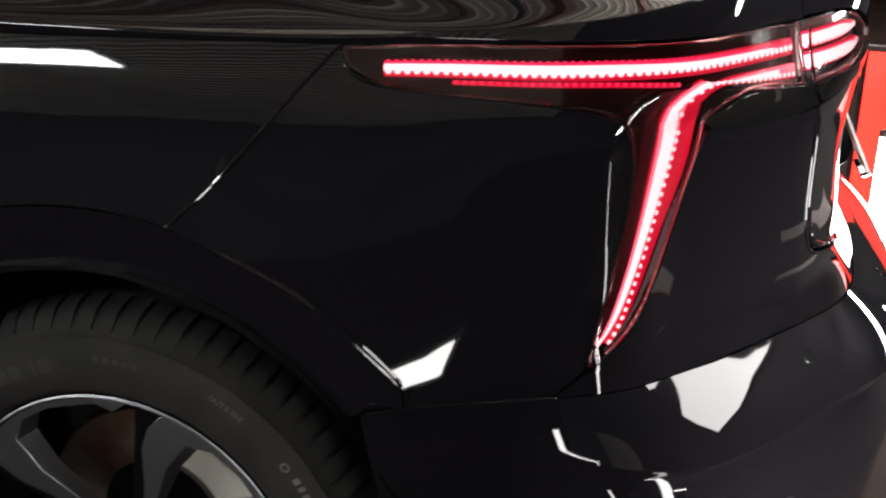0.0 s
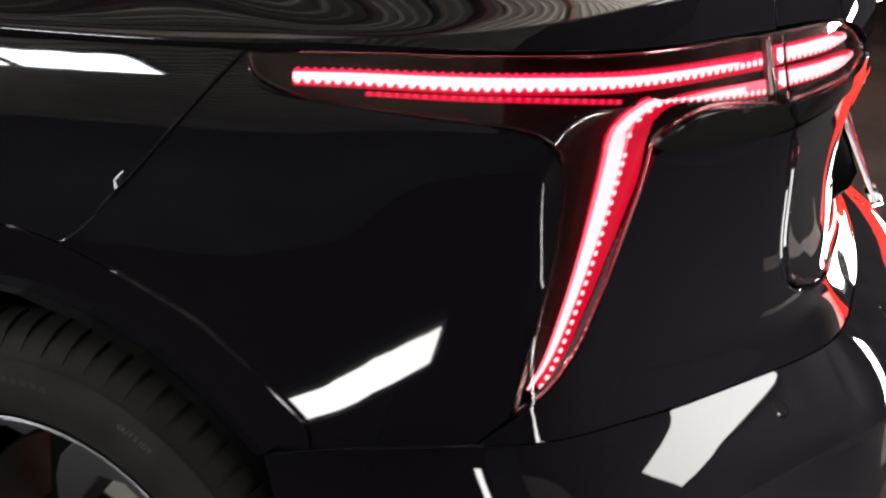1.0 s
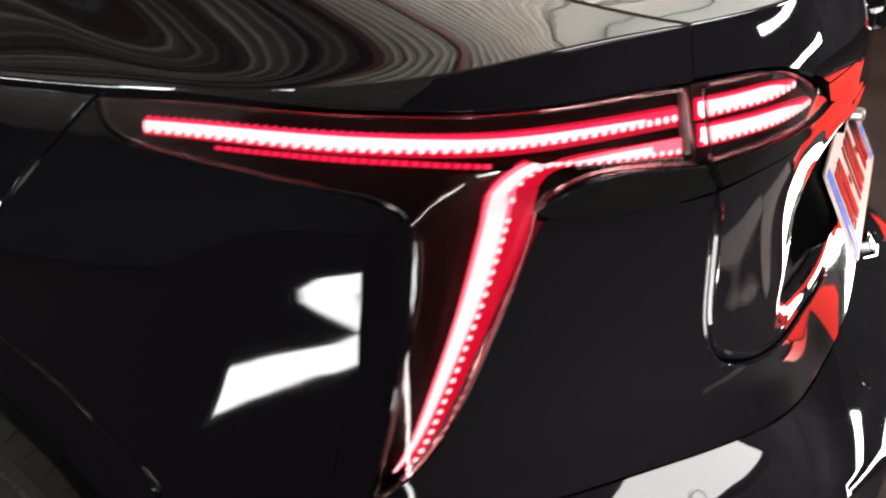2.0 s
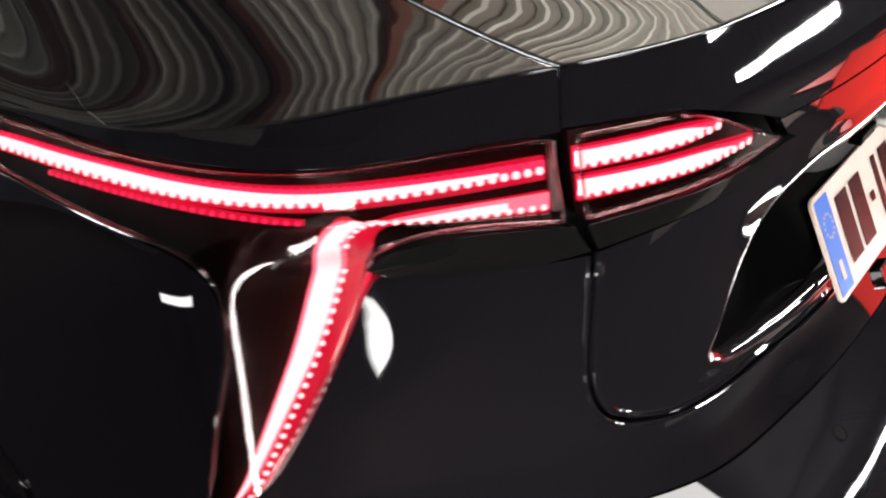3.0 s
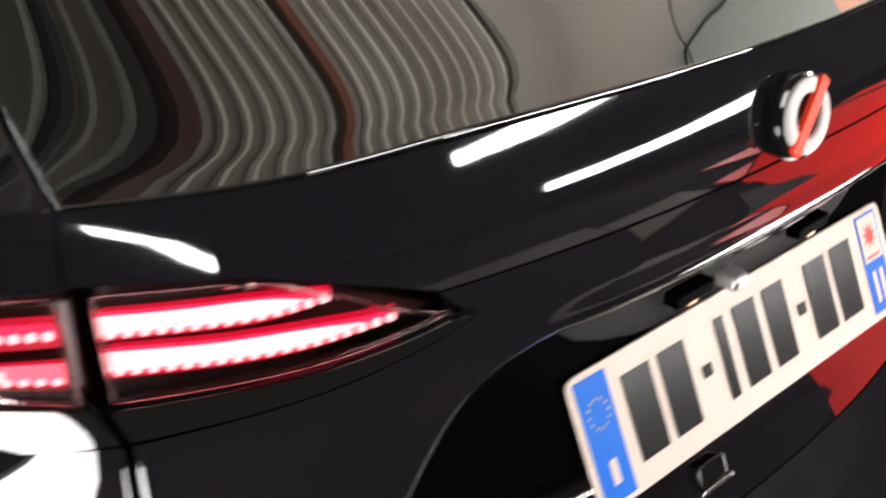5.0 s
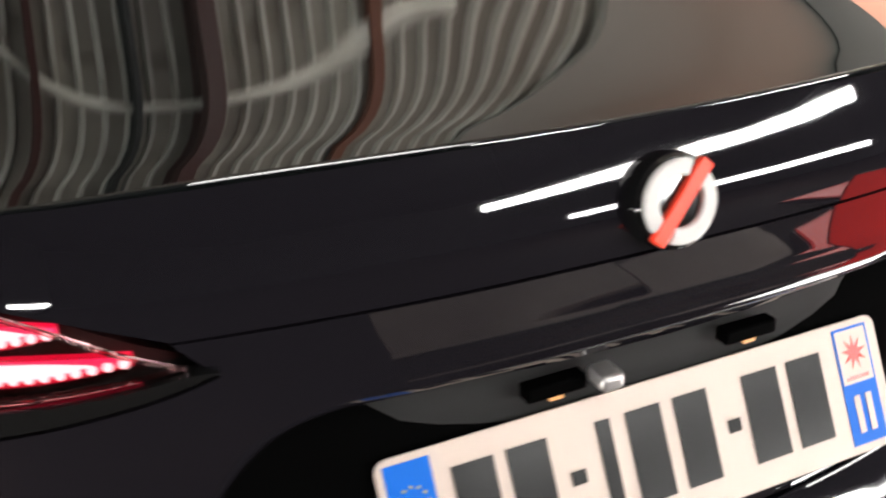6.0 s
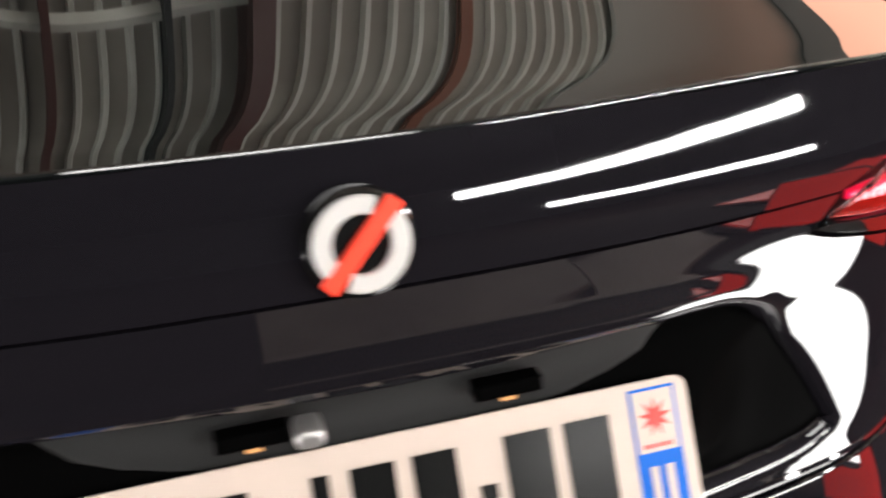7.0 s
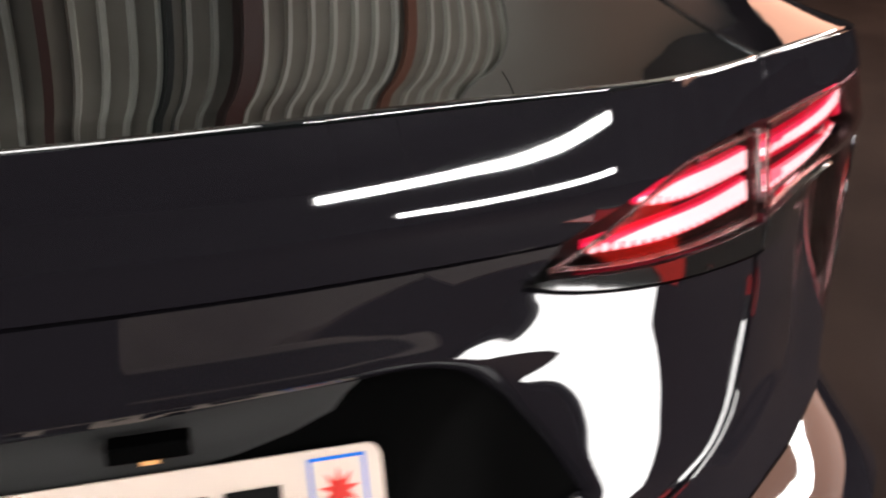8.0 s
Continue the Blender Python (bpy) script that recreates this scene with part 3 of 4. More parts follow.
def beads(name, points, pitch, radius, d, lamp, sign, material):
    """The row of light points along a guide, one small domed mesh each."""
    p = np.array(points, float)
    t = np.r_[0, np.cumsum(np.hypot(*np.diff(p, axis=0).T))]
    line = spline(t, p)
    n = int(t[-1] / pitch)
    mesh = None
    for k in range(n):
        s0, z0 = line((k + 0.5) * t[-1] / n)
        if mesh is None:
            bm = bmesh.new()
            bmesh.ops.create_uvsphere(bm, u_segments=8, v_segments=5, radius=radius)
            for v in bm.verts:
                v.co.z *= 0.45
            mesh = finish(bm)
            mesh.materials.append(material)
        ob = new(name, mesh)
        q = Vector(skin_normal(sign * s0, z0)).to_track_quat("Z", "Y")
        ob.matrix_world = Matrix.LocRotScale(Vector(on_skin(sign * s0, z0, -d - sunk(s0))), q, None)
        ob.parent = lamp


for sign in (1, -1):
    turn = (lambda pts: pts) if sign == 1 else flip
    lamp = part("tail_lamp", sheet(rounded(turn(OUTER_LAMP)), deeper(0.022), 0.012, 0.02, 0.001), HOUSING, car, "lit red tail lamp with a hooked light bar")
    lens = part("lens", sheet(rounded(turn(OUTER_LAMP)), deeper(0.0005), 0.010, 0.004, 0.0015), LENS, lamp, "clear glossy lens", bevel=0.001)
    thick(lens)
    lamp_in = part("tailgate_lamp", sheet(rounded(turn(INNER_LAMP)), deeper(0.020), 0.012, 0.02, 0.001), HOUSING, car, "lit red lamp on the tailgate")
    thick(part("lens", sheet(rounded(turn(INNER_LAMP)), deeper(0.0005), 0.010, 0.004, 0.0015), LENS, lamp_in, bevel=0.001))
    part("lamp_moulding", sheet(rounded(turn(MOULDING)), deeper(-0.004), 0.008, 0.012, 0.0005), GLOSS_TRIM, car, bevel=0.003)
    part("lamp_moulding", sheet(rounded(turn(INNER_MOULDING)), deeper(-0.005), 0.008, 0.014, 0.0005), GLOSS_TRIM, car, bevel=0.003)
    guides = [
        ("upper_guide", lamp, [(1.196, 1.0825), (1.05, 1.0845), (0.92, 1.0855), (0.84, 1.0850), (0.75, 1.0845), (0.652, 1.0845)], [0.016, 0.018, 0.019, 0.019, 0.019, 0.019], [0.011, 0.014, 0.014, 0.013, 0.012, 0.011], [0.007, 0.009, 0.008, 0.006, 0.005, 0.003]),
        ("hook_guide", lamp, [(0.650, 1.0560), (0.72, 1.0570), (0.770, 1.0560), (0.805, 1.045), (0.822, 1.018), (0.832, 0.985), (0.846, 0.94), (0.862, 0.90), (0.879, 0.86), (0.897, 0.82), (0.915, 0.785), (0.931, 0.763)],
         [0.019, 0.020, 0.024, 0.032, 0.041, 0.045, 0.042, 0.035, 0.029, 0.023, 0.014, 0.005], [0.015, 0.016, 0.017, 0.020, 0.023, 0.024, 0.022, 0.018, 0.015, 0.012, 0.007, 0.002], [0.009, 0.010, 0.011, 0.013, 0.016, 0.018, 0.017, 0.014, 0.011, 0.008, 0.004, 0.001]),
        ("thin_guide", lamp, [(1.12, 1.0700), (1.03, 1.0715), (0.94, 1.0715), (0.86, 1.0680)], [0.004, 0.005, 0.005, 0.004], None, None),
        ("upper_guide", lamp_in, [(0.624, 1.0868), (0.56, 1.0890), (0.51, 1.0910), (0.472, 1.0930)], [0.0205, 0.021, 0.019, 0.008], [0.017, 0.017, 0.014, 0.004], [0.012, 0.012, 0.009, 0.001]),
        ("lower_guide", lamp_in, [(0.621, 1.0622), (0.54, 1.0628), (0.48, 1.0640), (0.424, 1.0650)], [0.022, 0.0215, 0.019, 0.008], [0.018, 0.017, 0.014, 0.004], [0.013, 0.012, 0.009, 0.001]),
    ]
    for name, owner, line, wide, mid, core in guides:
        guide = part(name, sheet(turn(strip(line, wide, 0)), deeper(0.013), 0.01, 0.006), LED_DEEP, owner, "glowing red light guide")
        hook = name == "hook_guide"

        ends = {0.652: (0.694, 1.0845), 0.650: (0.688, 1.0565), 0.472: (0.492, 1.092), 0.424: (0.452, 1.0645)}

        def moved(by, shorter=False):
            run_ = [ends.get(p[0], p) if shorter else p for p in line]
            return [(p[0] + (by if hook and p[1] < 1.05 else 0), p[1] + (0 if hook and p[1] < 1.05 else 0.001)) for p in run_]

        if core:
            part("glow_band", sheet(turn(strip(moved(0.012), mid, 0)), deeper(0.0122), 0.01, 0.003), LED_PINK if hook else LED_RED, guide, "brighter red middle band")
            part("bright_core", sheet(turn(strip(moved(0.013, True), core, 0)), deeper(0.0114), 0.01, 0.003), LED_WHITE, guide, "overbright white core")
            row = [(p[0] + (0.001 if hook and p[1] < 1.05 else 0), p[1] - (0.001 if hook and p[1] < 1.05 else 0.0045 if hook else c * 0.42)) for p, c in zip(line, core)]
            beads("light_point", row, 0.0105, 0.0038 if not hook else 0.0030, 0.0112, guide, sign, LED_WHITE)
            if name == "upper_guide" and owner == lamp:
                row = [(p[0], p[1] + c * 0.5 + 0.004) for p, c in zip(line, core)]
                beads("light_point", row, 0.0092, 0.0022, 0.0116, guide, sign, LED_RED)
        else:
            beads("light_point", line, 0.0092, 0.0024, 0.0116, guide, sign, LED_RED)
    cap = [(0.641, 1.047), (0.649, 1.047), (0.6495, 1.106), (0.6425, 1.106)]
    part("end_cap", sheet(turn(cap), deeper(0.009), 0.01, 0.006), CLEAR, lamp, "clear end cap", bevel=0.001)
    # clear reversing light of small facets under the arm of the lamp
    for k in range(11):
        s0 = 0.650 + k * 0.0115
        z0 = 1.0395 + 0.002 * math.sin(k * 0.28)
        seg = [(s0, z0), (s0 + 0.0095, z0), (s0 + 0.0095, z0 + 0.0062), (s0, z0 + 0.0062)]
        part("reversing_facet", sheet(turn(seg), deeper(0.010), 0.01, 0.004), CLEAR, lamp, bevel=0.001)
    for k in range(14):
        s0 = 0.45 + k * 0.0115
        z0 = 1.0435 - (s0 - 0.45) * 0.055
        seg = [(s0, z0), (s0 + 0.0095, z0), (s0 + 0.0095, z0 + 0.005), (s0, z0 + 0.005)]
        part("reversing_facet", sheet(turn(seg), deeper(0.010), 0.01, 0.004), HOUSING, lamp_in, bevel=0.001)

# ---- rear wheels ----
WHEEL_X, WHEEL_Y, WHEEL_Z = 0.874, 0.960, 0.381


def turned(profile, seg=96):
    """A shape turned about the x axis: (radius, x) pairs."""
    bm = bmesh.new()
    rings = [[bm.verts.new((x, r * math.cos(2 * math.pi * k / seg), r * math.sin(2 * math.pi * k / seg))) for k in range(seg)] for r, x in profile]
    for a, b2 in zip(rings, rings[1:]):
        for k in range(seg):
            bm.faces.new([a[k], a[(k + 1) % seg], b2[(k + 1) % seg], b2[k]])
    return bm


def build_wheel():
    wheel = new("wheel")
    tagged(wheel, "black tyre on a dark alloy wheel")
    tyre = part("tyre", turned([(0.257, 0.012), (0.260, -0.004), (0.270, -0.012), (0.290, -0.017), (0.325, -0.016), (0.3425, -0.012), (0.3450, -0.0125), (0.3465, -0.0105), (0.348, -0.0085), (0.356, -0.001), (0.366, 0.010), (0.373, 0.026),
                                (0.377, 0.06), (0.3775, 0.13), (0.374, 0.21), (0.36, 0.235), (0.29, 0.24), (0.257, 0.225)]), RUBBER, wheel, "black rubber tyre", angle=60)
    for k in range(76):
        a = 2 * math.pi * (k + 0.5) / 76
        bm = bmesh.new() if k == 0 else None
        if k == 0:
            w = 0.0118
            rows = [(0.3525, -0.0062, w), (0.3615, 0.003, w), (0.3715, 0.013, w), (0.3785, 0.028, w), (0.381, 0.052, w), (0.368, 0.054, w), (0.355, 0.006, w)]
            va = [bm.verts.new((x, -q, r)) for r, x, q in rows]
            vb = [bm.verts.new((x, q, r)) for r, x, q in rows]
            bm.faces.new(va), bm.faces.new(vb[::-1])
            for i in range(len(rows)):
                j = (i + 1) % len(rows)
                bm.faces.new([va[i], vb[i], vb[j], va[j]])
            block = finish(bm, True, 40)
            block.materials.append(RUBBER)
        ob = new("tread_block", block)
        ob.matrix_world = Matrix.Rotation(a, 4, "X")
        ob.parent = tyre
    part("rim", turned([(0.240, 0.215), (0.240, 0.05), (0.246, 0.012), (0.252, 0.004), (0.2548, -0.004), (0.2568, -0.0045), (0.259, 0.0), (0.259, 0.02)]), RIM_BLACK, wheel, "gloss black rim barrel")
    part("rim_edge", turned([(0.2483, 0.0035), (0.2503, -0.004), (0.254, -0.0065), (0.2568, -0.005)]), ALLOY, wheel, "bright machined rim edge")
    disc_part = part("brake_disc", turned([(0.09, 0.10), (0.175, 0.10), (0.178, 0.103), (0.178, 0.12)], 64), DISC, wheel)
    bm = bmesh.new()
    bmesh.ops.create_cone(bm, cap_ends=True, segments=40, radius1=0.075, radius2=0.07, depth=0.03, matrix=Matrix.Translation((0.02, 0, 0)) @ Matrix.Rotation(radians(90), 4, "Y"))
    part("hub", bm, RIM_BLACK, wheel, bevel=0.003)
    return wheel, tyre


def spoke_mesh(kind):
    """One spoke: a broad machined face, or the dark slim one beside it, from the hub to the rim."""
    bm = bmesh.new()
    if kind == "face":
        polar = [(0.05, -22), (0.122, -32), (0.198, -37), (0.237, -35.5), (0.265, -32), (0.279, -28.5), (0.279, -14), (0.279, 0), (0.279, 14), (0.279, 28), (0.270, 29.5), (0.250, 24), (0.262, 18), (0.263, 0), (0.260, -12), (0.240, -20),
                 (0.18, -23), (0.12, -20), (0.05, -8)]
        pts = [(0.918 * r * math.cos(radians(q)), -0.918 * r * math.sin(radians(q))) for r, q in polar]
        x0, x1 = -0.003, 0.030
    else:
        pts = [(0.05, -0.012), (0.250, -0.024), (0.251, 0.024), (0.05, 0.012)]
        x0, x1 = 0.010, 0.036
    front = [bm.verts.new((x0 + 0.018 * (1 - r / 0.257), t, r)) for r, t in pts]
    back = [bm.verts.new((x1, t * 0.8, r)) for r, t in pts]
    bm.faces.new(front), bm.faces.new(back[::-1])
    for i in range(len(pts)):
        j = (i + 1) % len(pts)
        bm.faces.new([front[i], front[j], back[j], back[i]])
    return bm


def letter(char, size):
    """One raised letter as a mesh, centred, standing in its x-y plane."""
    text = bpy.data.curves.new("letter", "FONT")
    text.body, text.size, text.extrude, text.align_x = char, size, 0.0004, "CENTER"
    ob = bpy.data.objects.new("letter_source", text)
    me = bpy.data.meshes.new_from_object(ob)
    bpy.data.objects.remove(ob)
    return me


def sidewall(r, angle, x):
    """A frame on the tyre's sidewall: x along the turn to the rear, y outwards, z away from the wheel."""
    q = radians(angle)
    out, along = Vector((0, -math.sin(q), math.cos(q))), Vector((0, -math.cos(q), -math.sin(q)))
    m = Matrix((along, out, Vector((-1, 0, 0)))).transposed().to_4x4()
    return Matrix.Translation(Vector((x, 0, 0)) + out * r) @ m


def mark_bar(w, h):
    bm = bmesh.new()
    return box(bm, (-w / 2, -h / 2, -0.0004), (w / 2, h / 2, 0.0004))


wheel, tyre = build_wheel()
for k, char in enumerate("OUTSIDE"):
    me = letter(char, 0.0105)
    me.materials.append(RUBBER_MARK)
    ob = new("letter", me)
    ob.parent = tyre
    ob.matrix_world = sidewall(0.3200, 30.3 + 1.36 * k - (0.3 if k > 4 else 0), -0.0165)
for angle, w, h, r in ((-27, 0.020, 0.020, 0.306), (-22.5, 0.018, 0.020, 0.306), (-17, 0.006, 0.020, 0.306), (-13.5, 0.016, 0.020, 0.306), (1, 0.009, 0.009, 0.318), (3.5, 0.009, 0.009, 0.318), (6, 0.009, 0.009, 0.318), (8.5, 0.009, 0.009, 0.318),
                      (11, 0.009, 0.009, 0.318), (57.5, 0.008, 0.010, 0.3215), (59.7, 0.006, 0.010, 0.3215), (62, 0.008, 0.010, 0.3215), (64.5, 0.008, 0.010, 0.3215), (67, 0.008, 0.010, 0.3215), (69.5, 0.007, 0.010, 0.3215)):
    ob = part("mark_bar", mark_bar(w, h), RUBBER_DIM if angle < 50 else RUBBER_MARK, tyre, smooth=False)
    ob.matrix_world = sidewall(r, angle, -0.0168)
ob = part("mark_ring", turned([(0.0042, -0.0005), (0.0048, 0.0), (0.0062, 0.0), (0.0068, -0.0005)], 24), RUBBER_MARK, tyre)
ob.matrix_world = sidewall(0.3205, 53.2, -0.0168) @ Matrix.Rotation(radians(90), 4, "Y")
for k in range(5):
    for kind, mat, off in (("face", ALLOY, 0), ("slim", RIM_BLACK, 36)):
        ob = part("spoke", spoke_mesh(kind), mat, wheel, "machined grey spoke" if kind == "face" else "gloss black spoke", bevel=0.002)
        ob.matrix_world = Matrix.Rotation(radians(72 * k + off + 50), 4, "X")
bm = bmesh.new()
pts = [(math.cos(radians(a)) * r, math.sin(radians(a)) * r) for r, some in ((0.185, range(20, 75, 9)), (0.118, range(70, 19, -10))) for a in some]
f = [bm.verts.new((0.075, y, z)) for y, z in pts]
g = [bm.verts.new((0.115, y, z)) for y, z in pts]
bm.faces.new(f), bm.faces.new(g[::-1])
for i in range(len(pts)):
    j = (i + 1) % len(pts)
    bm.faces.new([f[i], f[j], g[j], g[i]])
caliper = part("brake_caliper", bm, CALIPER, wheel, "pale cast brake caliper", bevel=0.006)
caliper.matrix_world = Matrix.Rotation(radians(84), 4, "X")
wheel.parent = car
wheel.matrix_world = Matrix.Translation((-WHEEL_X, WHEEL_Y, WHEEL_Z))
copy_thing(wheel, Matrix.Translation((WHEEL_X, WHEEL_Y, WHEEL_Z)) @ Matrix.Rotation(math.pi, 4, "Z"))
# wheel housings
for sx in (-1, 1):
    bm = bmesh.new()
    rings = []
    for x in (0.93, 0.60):
        rings.append([bm.verts.new((sx * x, WHEEL_Y - 0.452 * math.cos(radians(a)), 0.39 + 0.452 * math.sin(radians(a)))) for a in range(-20, 201, 10)])
    for k in range(len(rings[0]) - 1):
        bm.faces.new([rings[0][k], rings[0][k + 1], rings[1][k + 1], rings[1][k]])
    bm.faces.new(rings[1])
    part("wheel_housing", bm, MATT_BLACK, car, smooth=False)

# ---- the hall ----
FLOOR = principled("dark_sealed_floor", (0.016, 0.011, 0.009), 0.8, IOR=1.12)
noise_color(FLOOR, (0.009, 0.0052, 0.0044), (0.018, 0.011, 0.009), 1.3, 8)
# Paler floor colour that holds the light falling behind the car.
LIT_FLOOR = principled("lit_floor_colour", (0.4, 0.34, 0.3), 0.7)
noise_color(LIT_FLOOR, (0.20, 0.155, 0.135), (0.31, 0.255, 0.22), 1.7, 7)
noise_rough(FLOOR, 3, 0.7, 0.9)
WALL_DARK = principled("dark_grey_plaster", (0.04, 0.04, 0.042), 0.9, IOR=1.2)
noise_color(WALL_DARK, (0.04, 0.039, 0.042), (0.07, 0.068, 0.072), 1.0, 6)
RED_WALL = principled("red_painted_board", (0.65, 0.035, 0.02), 0.5)
noise_color(RED_WALL, (0.55, 0.025, 0.015), (0.7, 0.045, 0.025), 0.8, 5)
SHEET = principled("brown_grey_roof_sheet", (0.36, 0.33, 0.28), 0.6)
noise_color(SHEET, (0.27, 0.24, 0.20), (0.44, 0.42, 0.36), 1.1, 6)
# Light on the ribs painted as a paler metal, shared by the cable tray.
RIB = principled("pale_lit_metal", (0.78, 0.80, 0.72), 0.5)
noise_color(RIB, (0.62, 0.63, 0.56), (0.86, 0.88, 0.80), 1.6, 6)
RUST = principled("rust_brown_purlin", (0.26, 0.10, 0.06), 0.6)
BEAM = principled("dark_red_steel", (0.10, 0.03, 0.025), 0.5)
PANEL_GLOW = glow("softbox_cloth", (1.0, 0.97, 0.95), 26.0)
HUNG_GLOW = glow("hung_softbox_cloth", (1.0, 0.97, 0.95), 16.0)
RED_GLOW = glow("red_reflection_glow", (1.0, 0.03, 0.018), 3.4)
TUBE_GLOW = glow("tube_light", (1.0, 0.98, 0.95), 110.0)
SKY_GLOW = glow("daylight_pane", (0.95, 0.98, 1.0), 60.0)
FRAME = principled("dark_window_frame", (0.03, 0.03, 0.03), 0.5)

bm = bmesh.new()
box(bm, (-11, -14, -0.1), (11, 9, 0))
tagged(part("floor", bm, FLOOR, smooth=False), "dark brown sealed workshop floor", "floor", kind="structure")
for name, lo, hi in (("wall_west", (-11.2, -14.2, 0), (-11, 9.2, 4.5)), ("wall_east", (11, -14.2, 0), (11.2, 9.2, 4.5)), ("wall_south", (-11, -14.2, 0), (11, -14, 4.5)), ("wall_north", (-11, 9, 0), (11, 9.2, 4.5))):
    bm = bmesh.new()
    box(bm, lo, hi)
    tagged(part(name, bm, WALL_DARK, smooth=False), "dark grey workshop wall", "wall", kind="structure")
# roof of ribbed sheet, light on its ribs coloured in, and the beams running aslant over the car
def aslant(x, y, lean=-0.18):
    return min(11.0, max(-11.0, x + lean * (y - 4.9)))


bm = bmesh.new()
edge = []
x = -17.0
while x < 17:
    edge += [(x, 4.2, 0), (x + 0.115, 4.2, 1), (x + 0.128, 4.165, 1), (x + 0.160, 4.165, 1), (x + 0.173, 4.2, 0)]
    x += 0.181
a = [bm.verts.new((aslant(px, -1.0), -1.0, pz)) for px, pz, kind in edge]
b2 = [bm.verts.new((aslant(px, 9), 9, pz)) for px, pz, kind in edge]
for k in range(len(edge) - 1):
    if a[k + 1].co.x - a[k].co.x > 1e-4 or b2[k + 1].co.x - b2[k].co.x > 1e-4:
        loop = [a[k]] + [v for v in (b2[k], b2[k + 1]) if b2[k + 1].co.x - b2[k].co.x > 1e-4 or v is b2[k]] + ([a[k + 1]] if a[k + 1].co.x - a[k].co.x > 1e-4 else [])
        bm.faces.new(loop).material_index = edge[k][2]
roof_sheet = tagged(part("ceiling", bm, SHEET, smooth=False), "ribbed metal roof sheets, light on the ribs painted as a paler colour", "ceiling", kind="structure")
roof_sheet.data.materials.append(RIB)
for x, w, drop, paint in ((-4.6, 0.07, 0.2, BEAM), (-3.0, 0.05, 0.2, BEAM), (-1.5, 0.08, 0.2, BEAM), (-0.75, 0.03, 0.1, BEAM), (0.0, 0.022, 0.12, MATT_BLACK), (0.52, 0.065, 0.2, BEAM), (1.9, 0.045, 0.05, RUST)):
    bm = bmesh.new()
    for wide, z0, z1 in ((w, 4.165 - drop, 4.18 - drop), (0.012, 4.18 - drop, 4.15), (w, 4.15, 4.163)):
        box(bm, (-wide, -1.0, z0), (wide, 9, z1))
    for v in bm.verts:
        v.co.x += aslant(x, v.co.y)
    tagged(part("roof_beam", bm, paint, smooth=False), "black pipe under the roof sheets" if paint is MATT_BLACK else "rust-brown roof purlin" if paint is RUST else "dark red steel roof beam", "beam", group="roof beams", kind="structure")
bm = bmesh.new()
box(bm, (-1.5, -0.011, 4.13), (2.5, 0.011, 4.15))
for v in bm.verts:
    v.co.y += 5.03 - 0.04 * v.co.x
tagged(part("cable_tray", bm, RIB, smooth=False), "pale metal cable tray under the roof", "cable tray", kind="structure")
# Dark sheet out of view, added so the spoiler and bumper mirror no roof.
bm = bmesh.new()
box(bm, (-11, -14, 4.2), (11, -1.0, 4.3))
tagged(part("ceiling_end", bm, WALL_DARK, smooth=False), "unseen dark ceiling over the end of the hall, added to keep reflections dark", "ceiling", kind="structure")
# red glowing panels on the floor, added to put red reflections into the paint
def red_glow_panel(x0, x1, y0, y1):
    panel = thing("red_glow_panel", "red glowing panel on the floor, added unseen for the red reflections", "display panel", "red floor panels")
    bm = bmesh.new()
    box(bm, (x0, y0, 0.004), (x1, y1, 0.04))
    part("frame", bm, MATT_BLACK, panel, smooth=False)
    bm = bmesh.new()
    box(bm, (x0 + 0.02, y0 + 0.02, 0.04), (x1 - 0.02, y1 - 0.02, 0.05))
    part("lit_face", bm, RED_GLOW, panel, smooth=False)


red_glow_panel(1.95, 5.4, -1.65, -0.85)
red_glow_panel(2.7, 5.4, -2.6, -1.66)
# Glowing stand-in for the unknown red thing that the tail mirrors.
ob = thing("red_glow_board", "red glowing board on the floor, added unseen for the red reflections", "display board")
board_m = Matrix.Translation((2.05, -0.89, 0)) @ Matrix.Rotation(math.atan2(-1.40, -0.35), 4, "Z")
part("lit_face", slab(-0.46, 0.46, 0.03, 0.63, -0.004, 0.004, board_m), RED_GLOW, ob, smooth=False)
part("case", slab(-0.48, 0.48, 0.0, 0.65, -0.05, -0.006, board_m), MATT_BLACK, ob, smooth=False)
# Pools of light on the dark floor, laid as thin paler patches.
for x0, x1, y0, y1 in ((-0.05, 1.20, -2.10, -1.74), (1.21, 1.90, -1.95, -1.45)):
    bm = bmesh.new()
    box(bm, (x0, y0, 0.0), (x1, y1, 0.012))
    tagged(part("lit_floor_patch", bm, LIT_FLOOR, smooth=False), "patch of lit floor, its light painted as a paler colour", "floor", group="floor slabs", kind="structure")


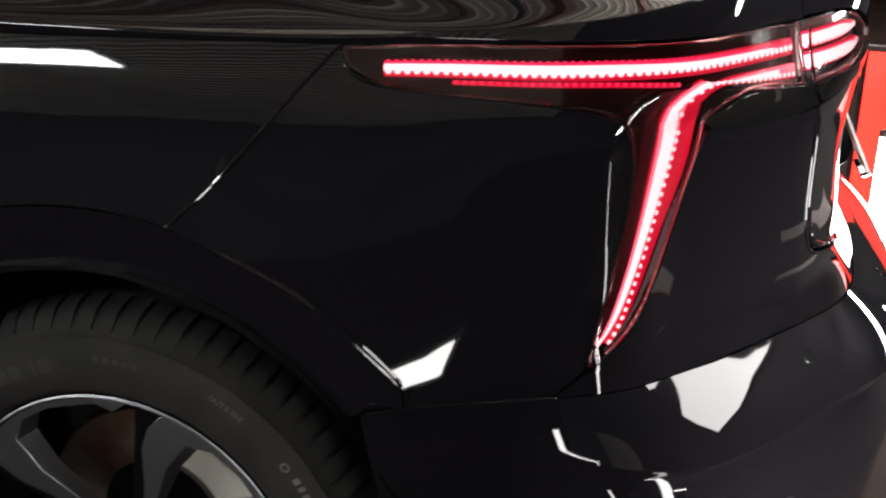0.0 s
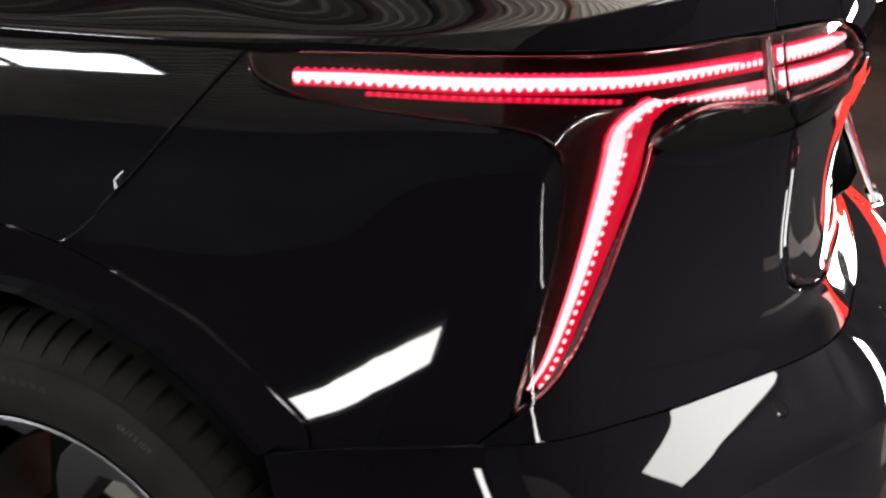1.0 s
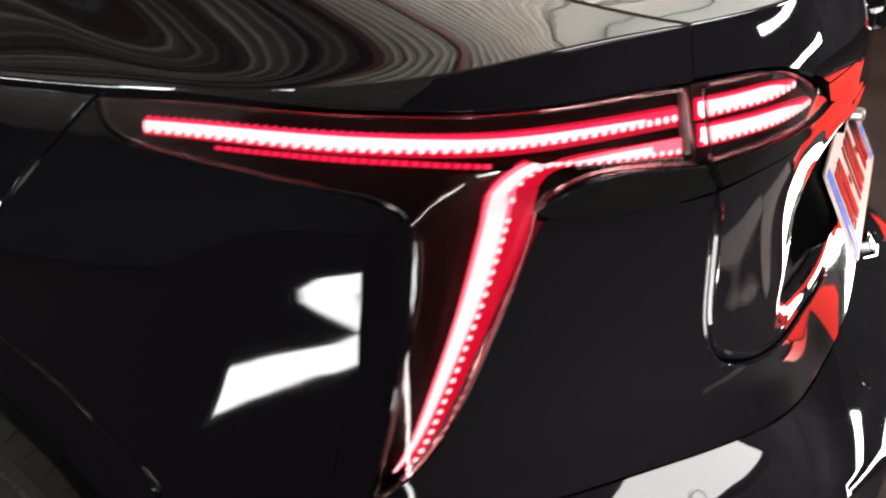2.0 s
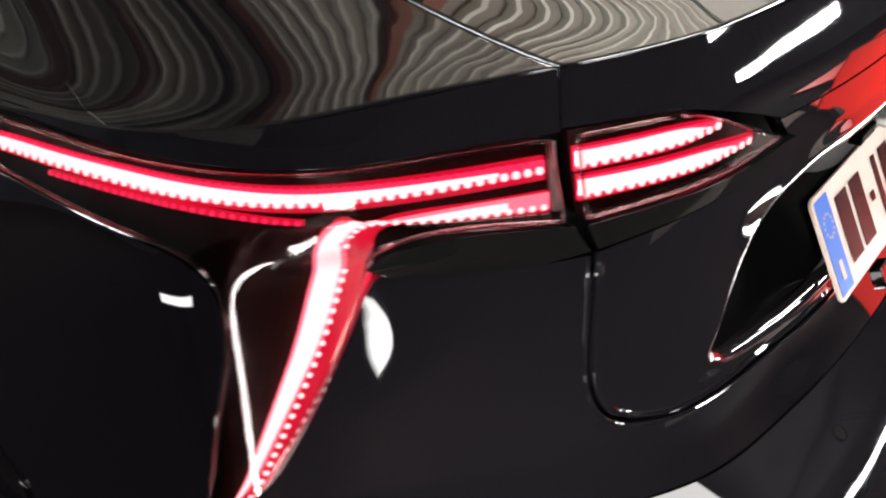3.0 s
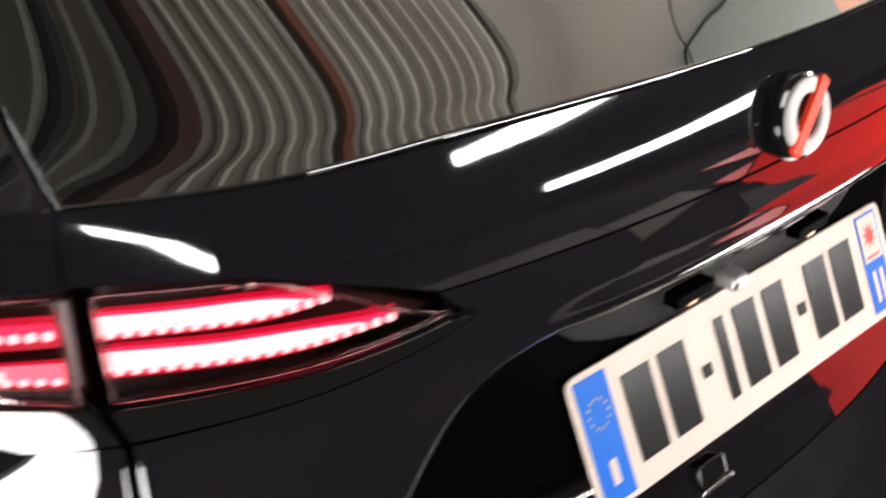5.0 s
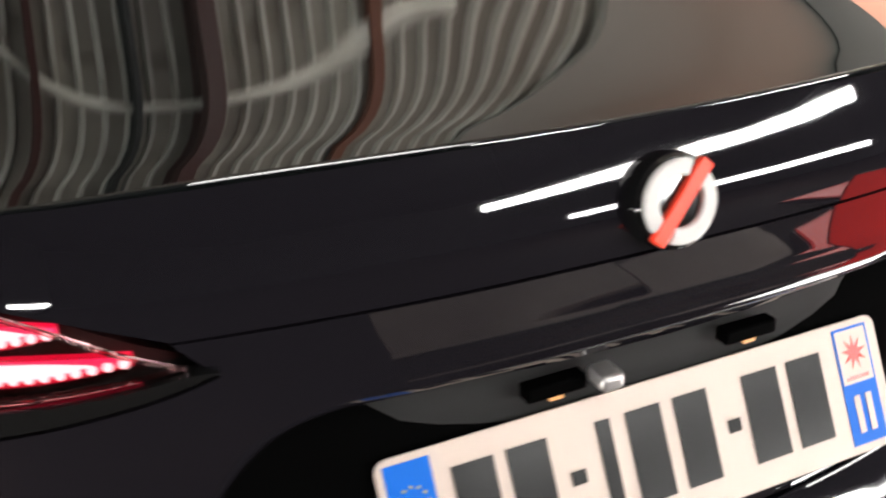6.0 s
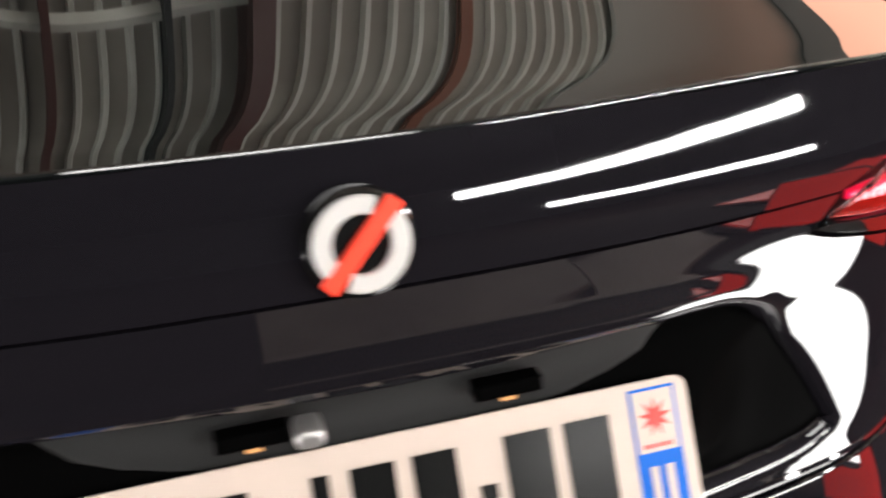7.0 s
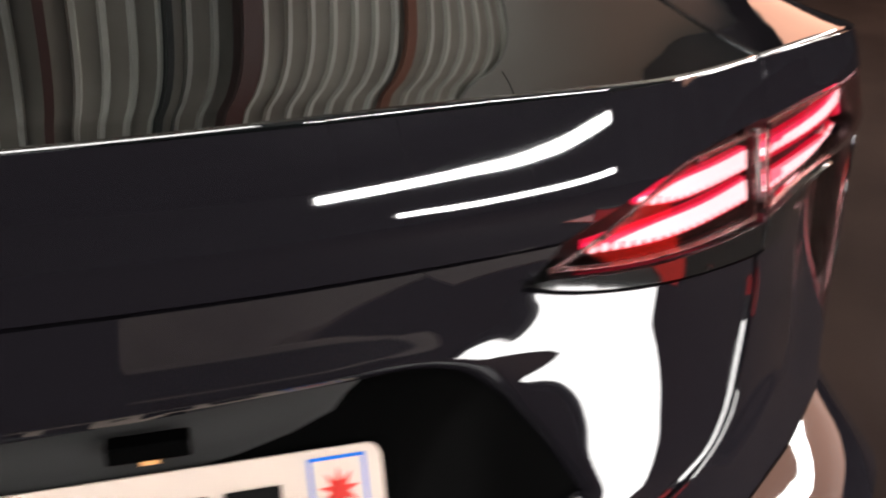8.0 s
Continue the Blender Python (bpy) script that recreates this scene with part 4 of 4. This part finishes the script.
def soft_light(a, b, z0, z1):
    """A softbox between two ground points, its cloth facing the car; a high one hangs from the roof."""
    mid = Vector(((a[0] + b[0]) / 2, (a[1] + b[1]) / 2, 0))
    w = math.hypot(b[0] - a[0], b[1] - a[1])
    m = Matrix.Translation(mid) @ Matrix.Rotation(math.atan2(b[1] - a[1], b[0] - a[0]), 4, "Z")
    ob = thing("softbox", "lit white softbox hung from the roof on two rods" if z0 > 1 else "lit white softbox standing on the floor", "studio light", "softboxes beside the car")
    part("cloth", slab(-w / 2 + 0.02, w / 2 - 0.02, z0 + 0.02, z1 - 0.02, -0.004, 0.004, m), HUNG_GLOW if z0 > 1 else PANEL_GLOW, ob, smooth=False)
    part("case", slab(-w / 2, w / 2, z0, z1, -0.10, -0.006, m), MATT_BLACK, ob, smooth=False)
    for k in (-1, 1):
        if z0 > 1:
            bm = bmesh.new()
            bmesh.ops.create_cone(bm, cap_ends=True, segments=10, radius1=0.008, radius2=0.008, depth=4.2 - z1, matrix=m @ Matrix.Translation((k * w * 0.35, 0.05, (4.2 + z1) / 2)))
            part("rod", bm, MATT_BLACK, ob)
        elif z0 > 0:
            bm = bmesh.new()
            bmesh.ops.create_cone(bm, cap_ends=True, segments=10, radius1=0.012, radius2=0.012, depth=z0, matrix=m @ Matrix.Translation((k * w * 0.35, 0.05, z0 / 2)))
            part("leg", bm, MATT_BLACK, ob)


soft_light((-1.90, -0.70), (-1.06, 0.12), 0.0, 0.74)
soft_light((1.36, -0.365), (0.88, -0.585), 0.0, 0.52)
soft_light((-2.18, 0.27), (-2.10, 0.88), 0.355, 0.485)
soft_light((0.58, -1.69), (-0.74, -1.84), 2.21, 3.26)


def strip_light(a, b, tall=0.10):
    """A strip light between two points, its diffuser hung by two rods from the roof."""
    a, b = Vector(a), Vector(b)
    mid, w = (a + b) / 2, (b - a).length
    m = Matrix.Translation(mid) @ Matrix.Rotation(math.atan2(b.y - a.y, b.x - a.x), 4, "Z")
    ob = thing("strip_light", "lit white strip light hung from the roof, some added to brighten it", "lamp", "strip lights")
    part("diffuser", slab(-w / 2, w / 2, -tall, tall, -tall / 2, tall / 2, m, tall * 0.4, 4), TUBE_GLOW, ob)
    for k in (-1, 1):
        bm = bmesh.new()
        bmesh.ops.create_cone(bm, cap_ends=True, segments=8, radius1=0.006, radius2=0.006, depth=4.2 - mid.z, matrix=m @ Matrix.Translation((k * w * 0.42, 0, (4.2 - mid.z) / 2)))
        part("rod", bm, MATT_BLACK, ob)


strip_light((2.1, -6.83, 2.40), (5.8, -4.08, 2.40))
strip_light((2.95, -6.20, 1.28), (5.8, -4.08, 1.28))
strip_light((-6.3, -5.05, 0.9), (-4.8, -5.62, 0.9), 0.07)
# Next three are added, unseen, to brighten the roof sheets and edge highlights.
strip_light((4.7, 3.4, 2.25), (4.7, -0.6, 2.25))
strip_light((3.0, 6.6, 2.5), (0.0, 6.6, 2.5), 0.013)
strip_light((-2.6, 8.0, 2.3), (-6.6, 5.8, 2.3), 0.03)
# warm glowing panel on a stand to the right, added for the pillar's peach reflection
panel = thing("peach_glow_panel", "large warm glowing panel on a black stand, added unseen for the peach reflection", "lamp")
bm = bmesh.new()
box(bm, (6.50, -1.0, 1.6), (6.53, 8.4, 3.5))
part("diffuser", bm, glow("warm_panel", (1.0, 0.50, 0.34), 3.2), panel, smooth=False)
bm = bmesh.new()
box(bm, (6.532, -1.05, 1.55), (6.60, 8.45, 4.10))
part("frame", bm, MATT_BLACK, panel, smooth=False)
# Board added above it so that no dark gap is mirrored.
bm = bmesh.new()
box(bm, (6.50, -1.0, 3.503), (6.53, 8.4, 4.08))
part("gap_board", bm, principled("white_gap_board", (0.42, 0.43, 0.41), 0.6), panel, "plain white board added over the panel to fill a dark gap in the reflection", smooth=False)
for y in (-0.6, 3.6, 7.9):
    bm = bmesh.new()
    box(bm, (6.54, y - 0.03, 0.0), (6.60, y + 0.03, 1.55))
    part("leg", bm, MATT_BLACK, panel, smooth=False)
bm = bmesh.new()
box(bm, (0, -1.0, 4.12), (11, 9, 4.15))
for v in bm.verts:
    v.co.x = 11 if v.co.x > 5 else min(10.9, 3.25 - 0.55 * (v.co.y - 5.4))
tagged(part("ceiling_board", bm, principled("white_ceiling_board", (0.42, 0.44, 0.41), 0.6), smooth=False), "plain white ceiling boards", "ceiling", kind="structure")
# skylights in the roof over the flank
for k in range(2):
    y0 = 3.9 + 1.6 * k
    win = tagged(new("window"), "bright daylight roof window with dark glazing bars", "window", "roof windows", "structure")
    bm = bmesh.new()
    box(bm, (-7.10, y0 - 0.03, 4.10), (-6.14, y0 + 1.44, 4.19))
    part("window_frame", bm, FRAME, win, smooth=False)
    for i in range(3):
        for j in range(2):
            bm = bmesh.new()
            box(bm, (-7.05 + j * 0.45, y0 + 0.02 + i * 0.47, 4.085), (-6.64 + j * 0.45, y0 + 0.46 + i * 0.47, 4.10))
            part("pane", bm, SKY_GLOW, win, smooth=False)
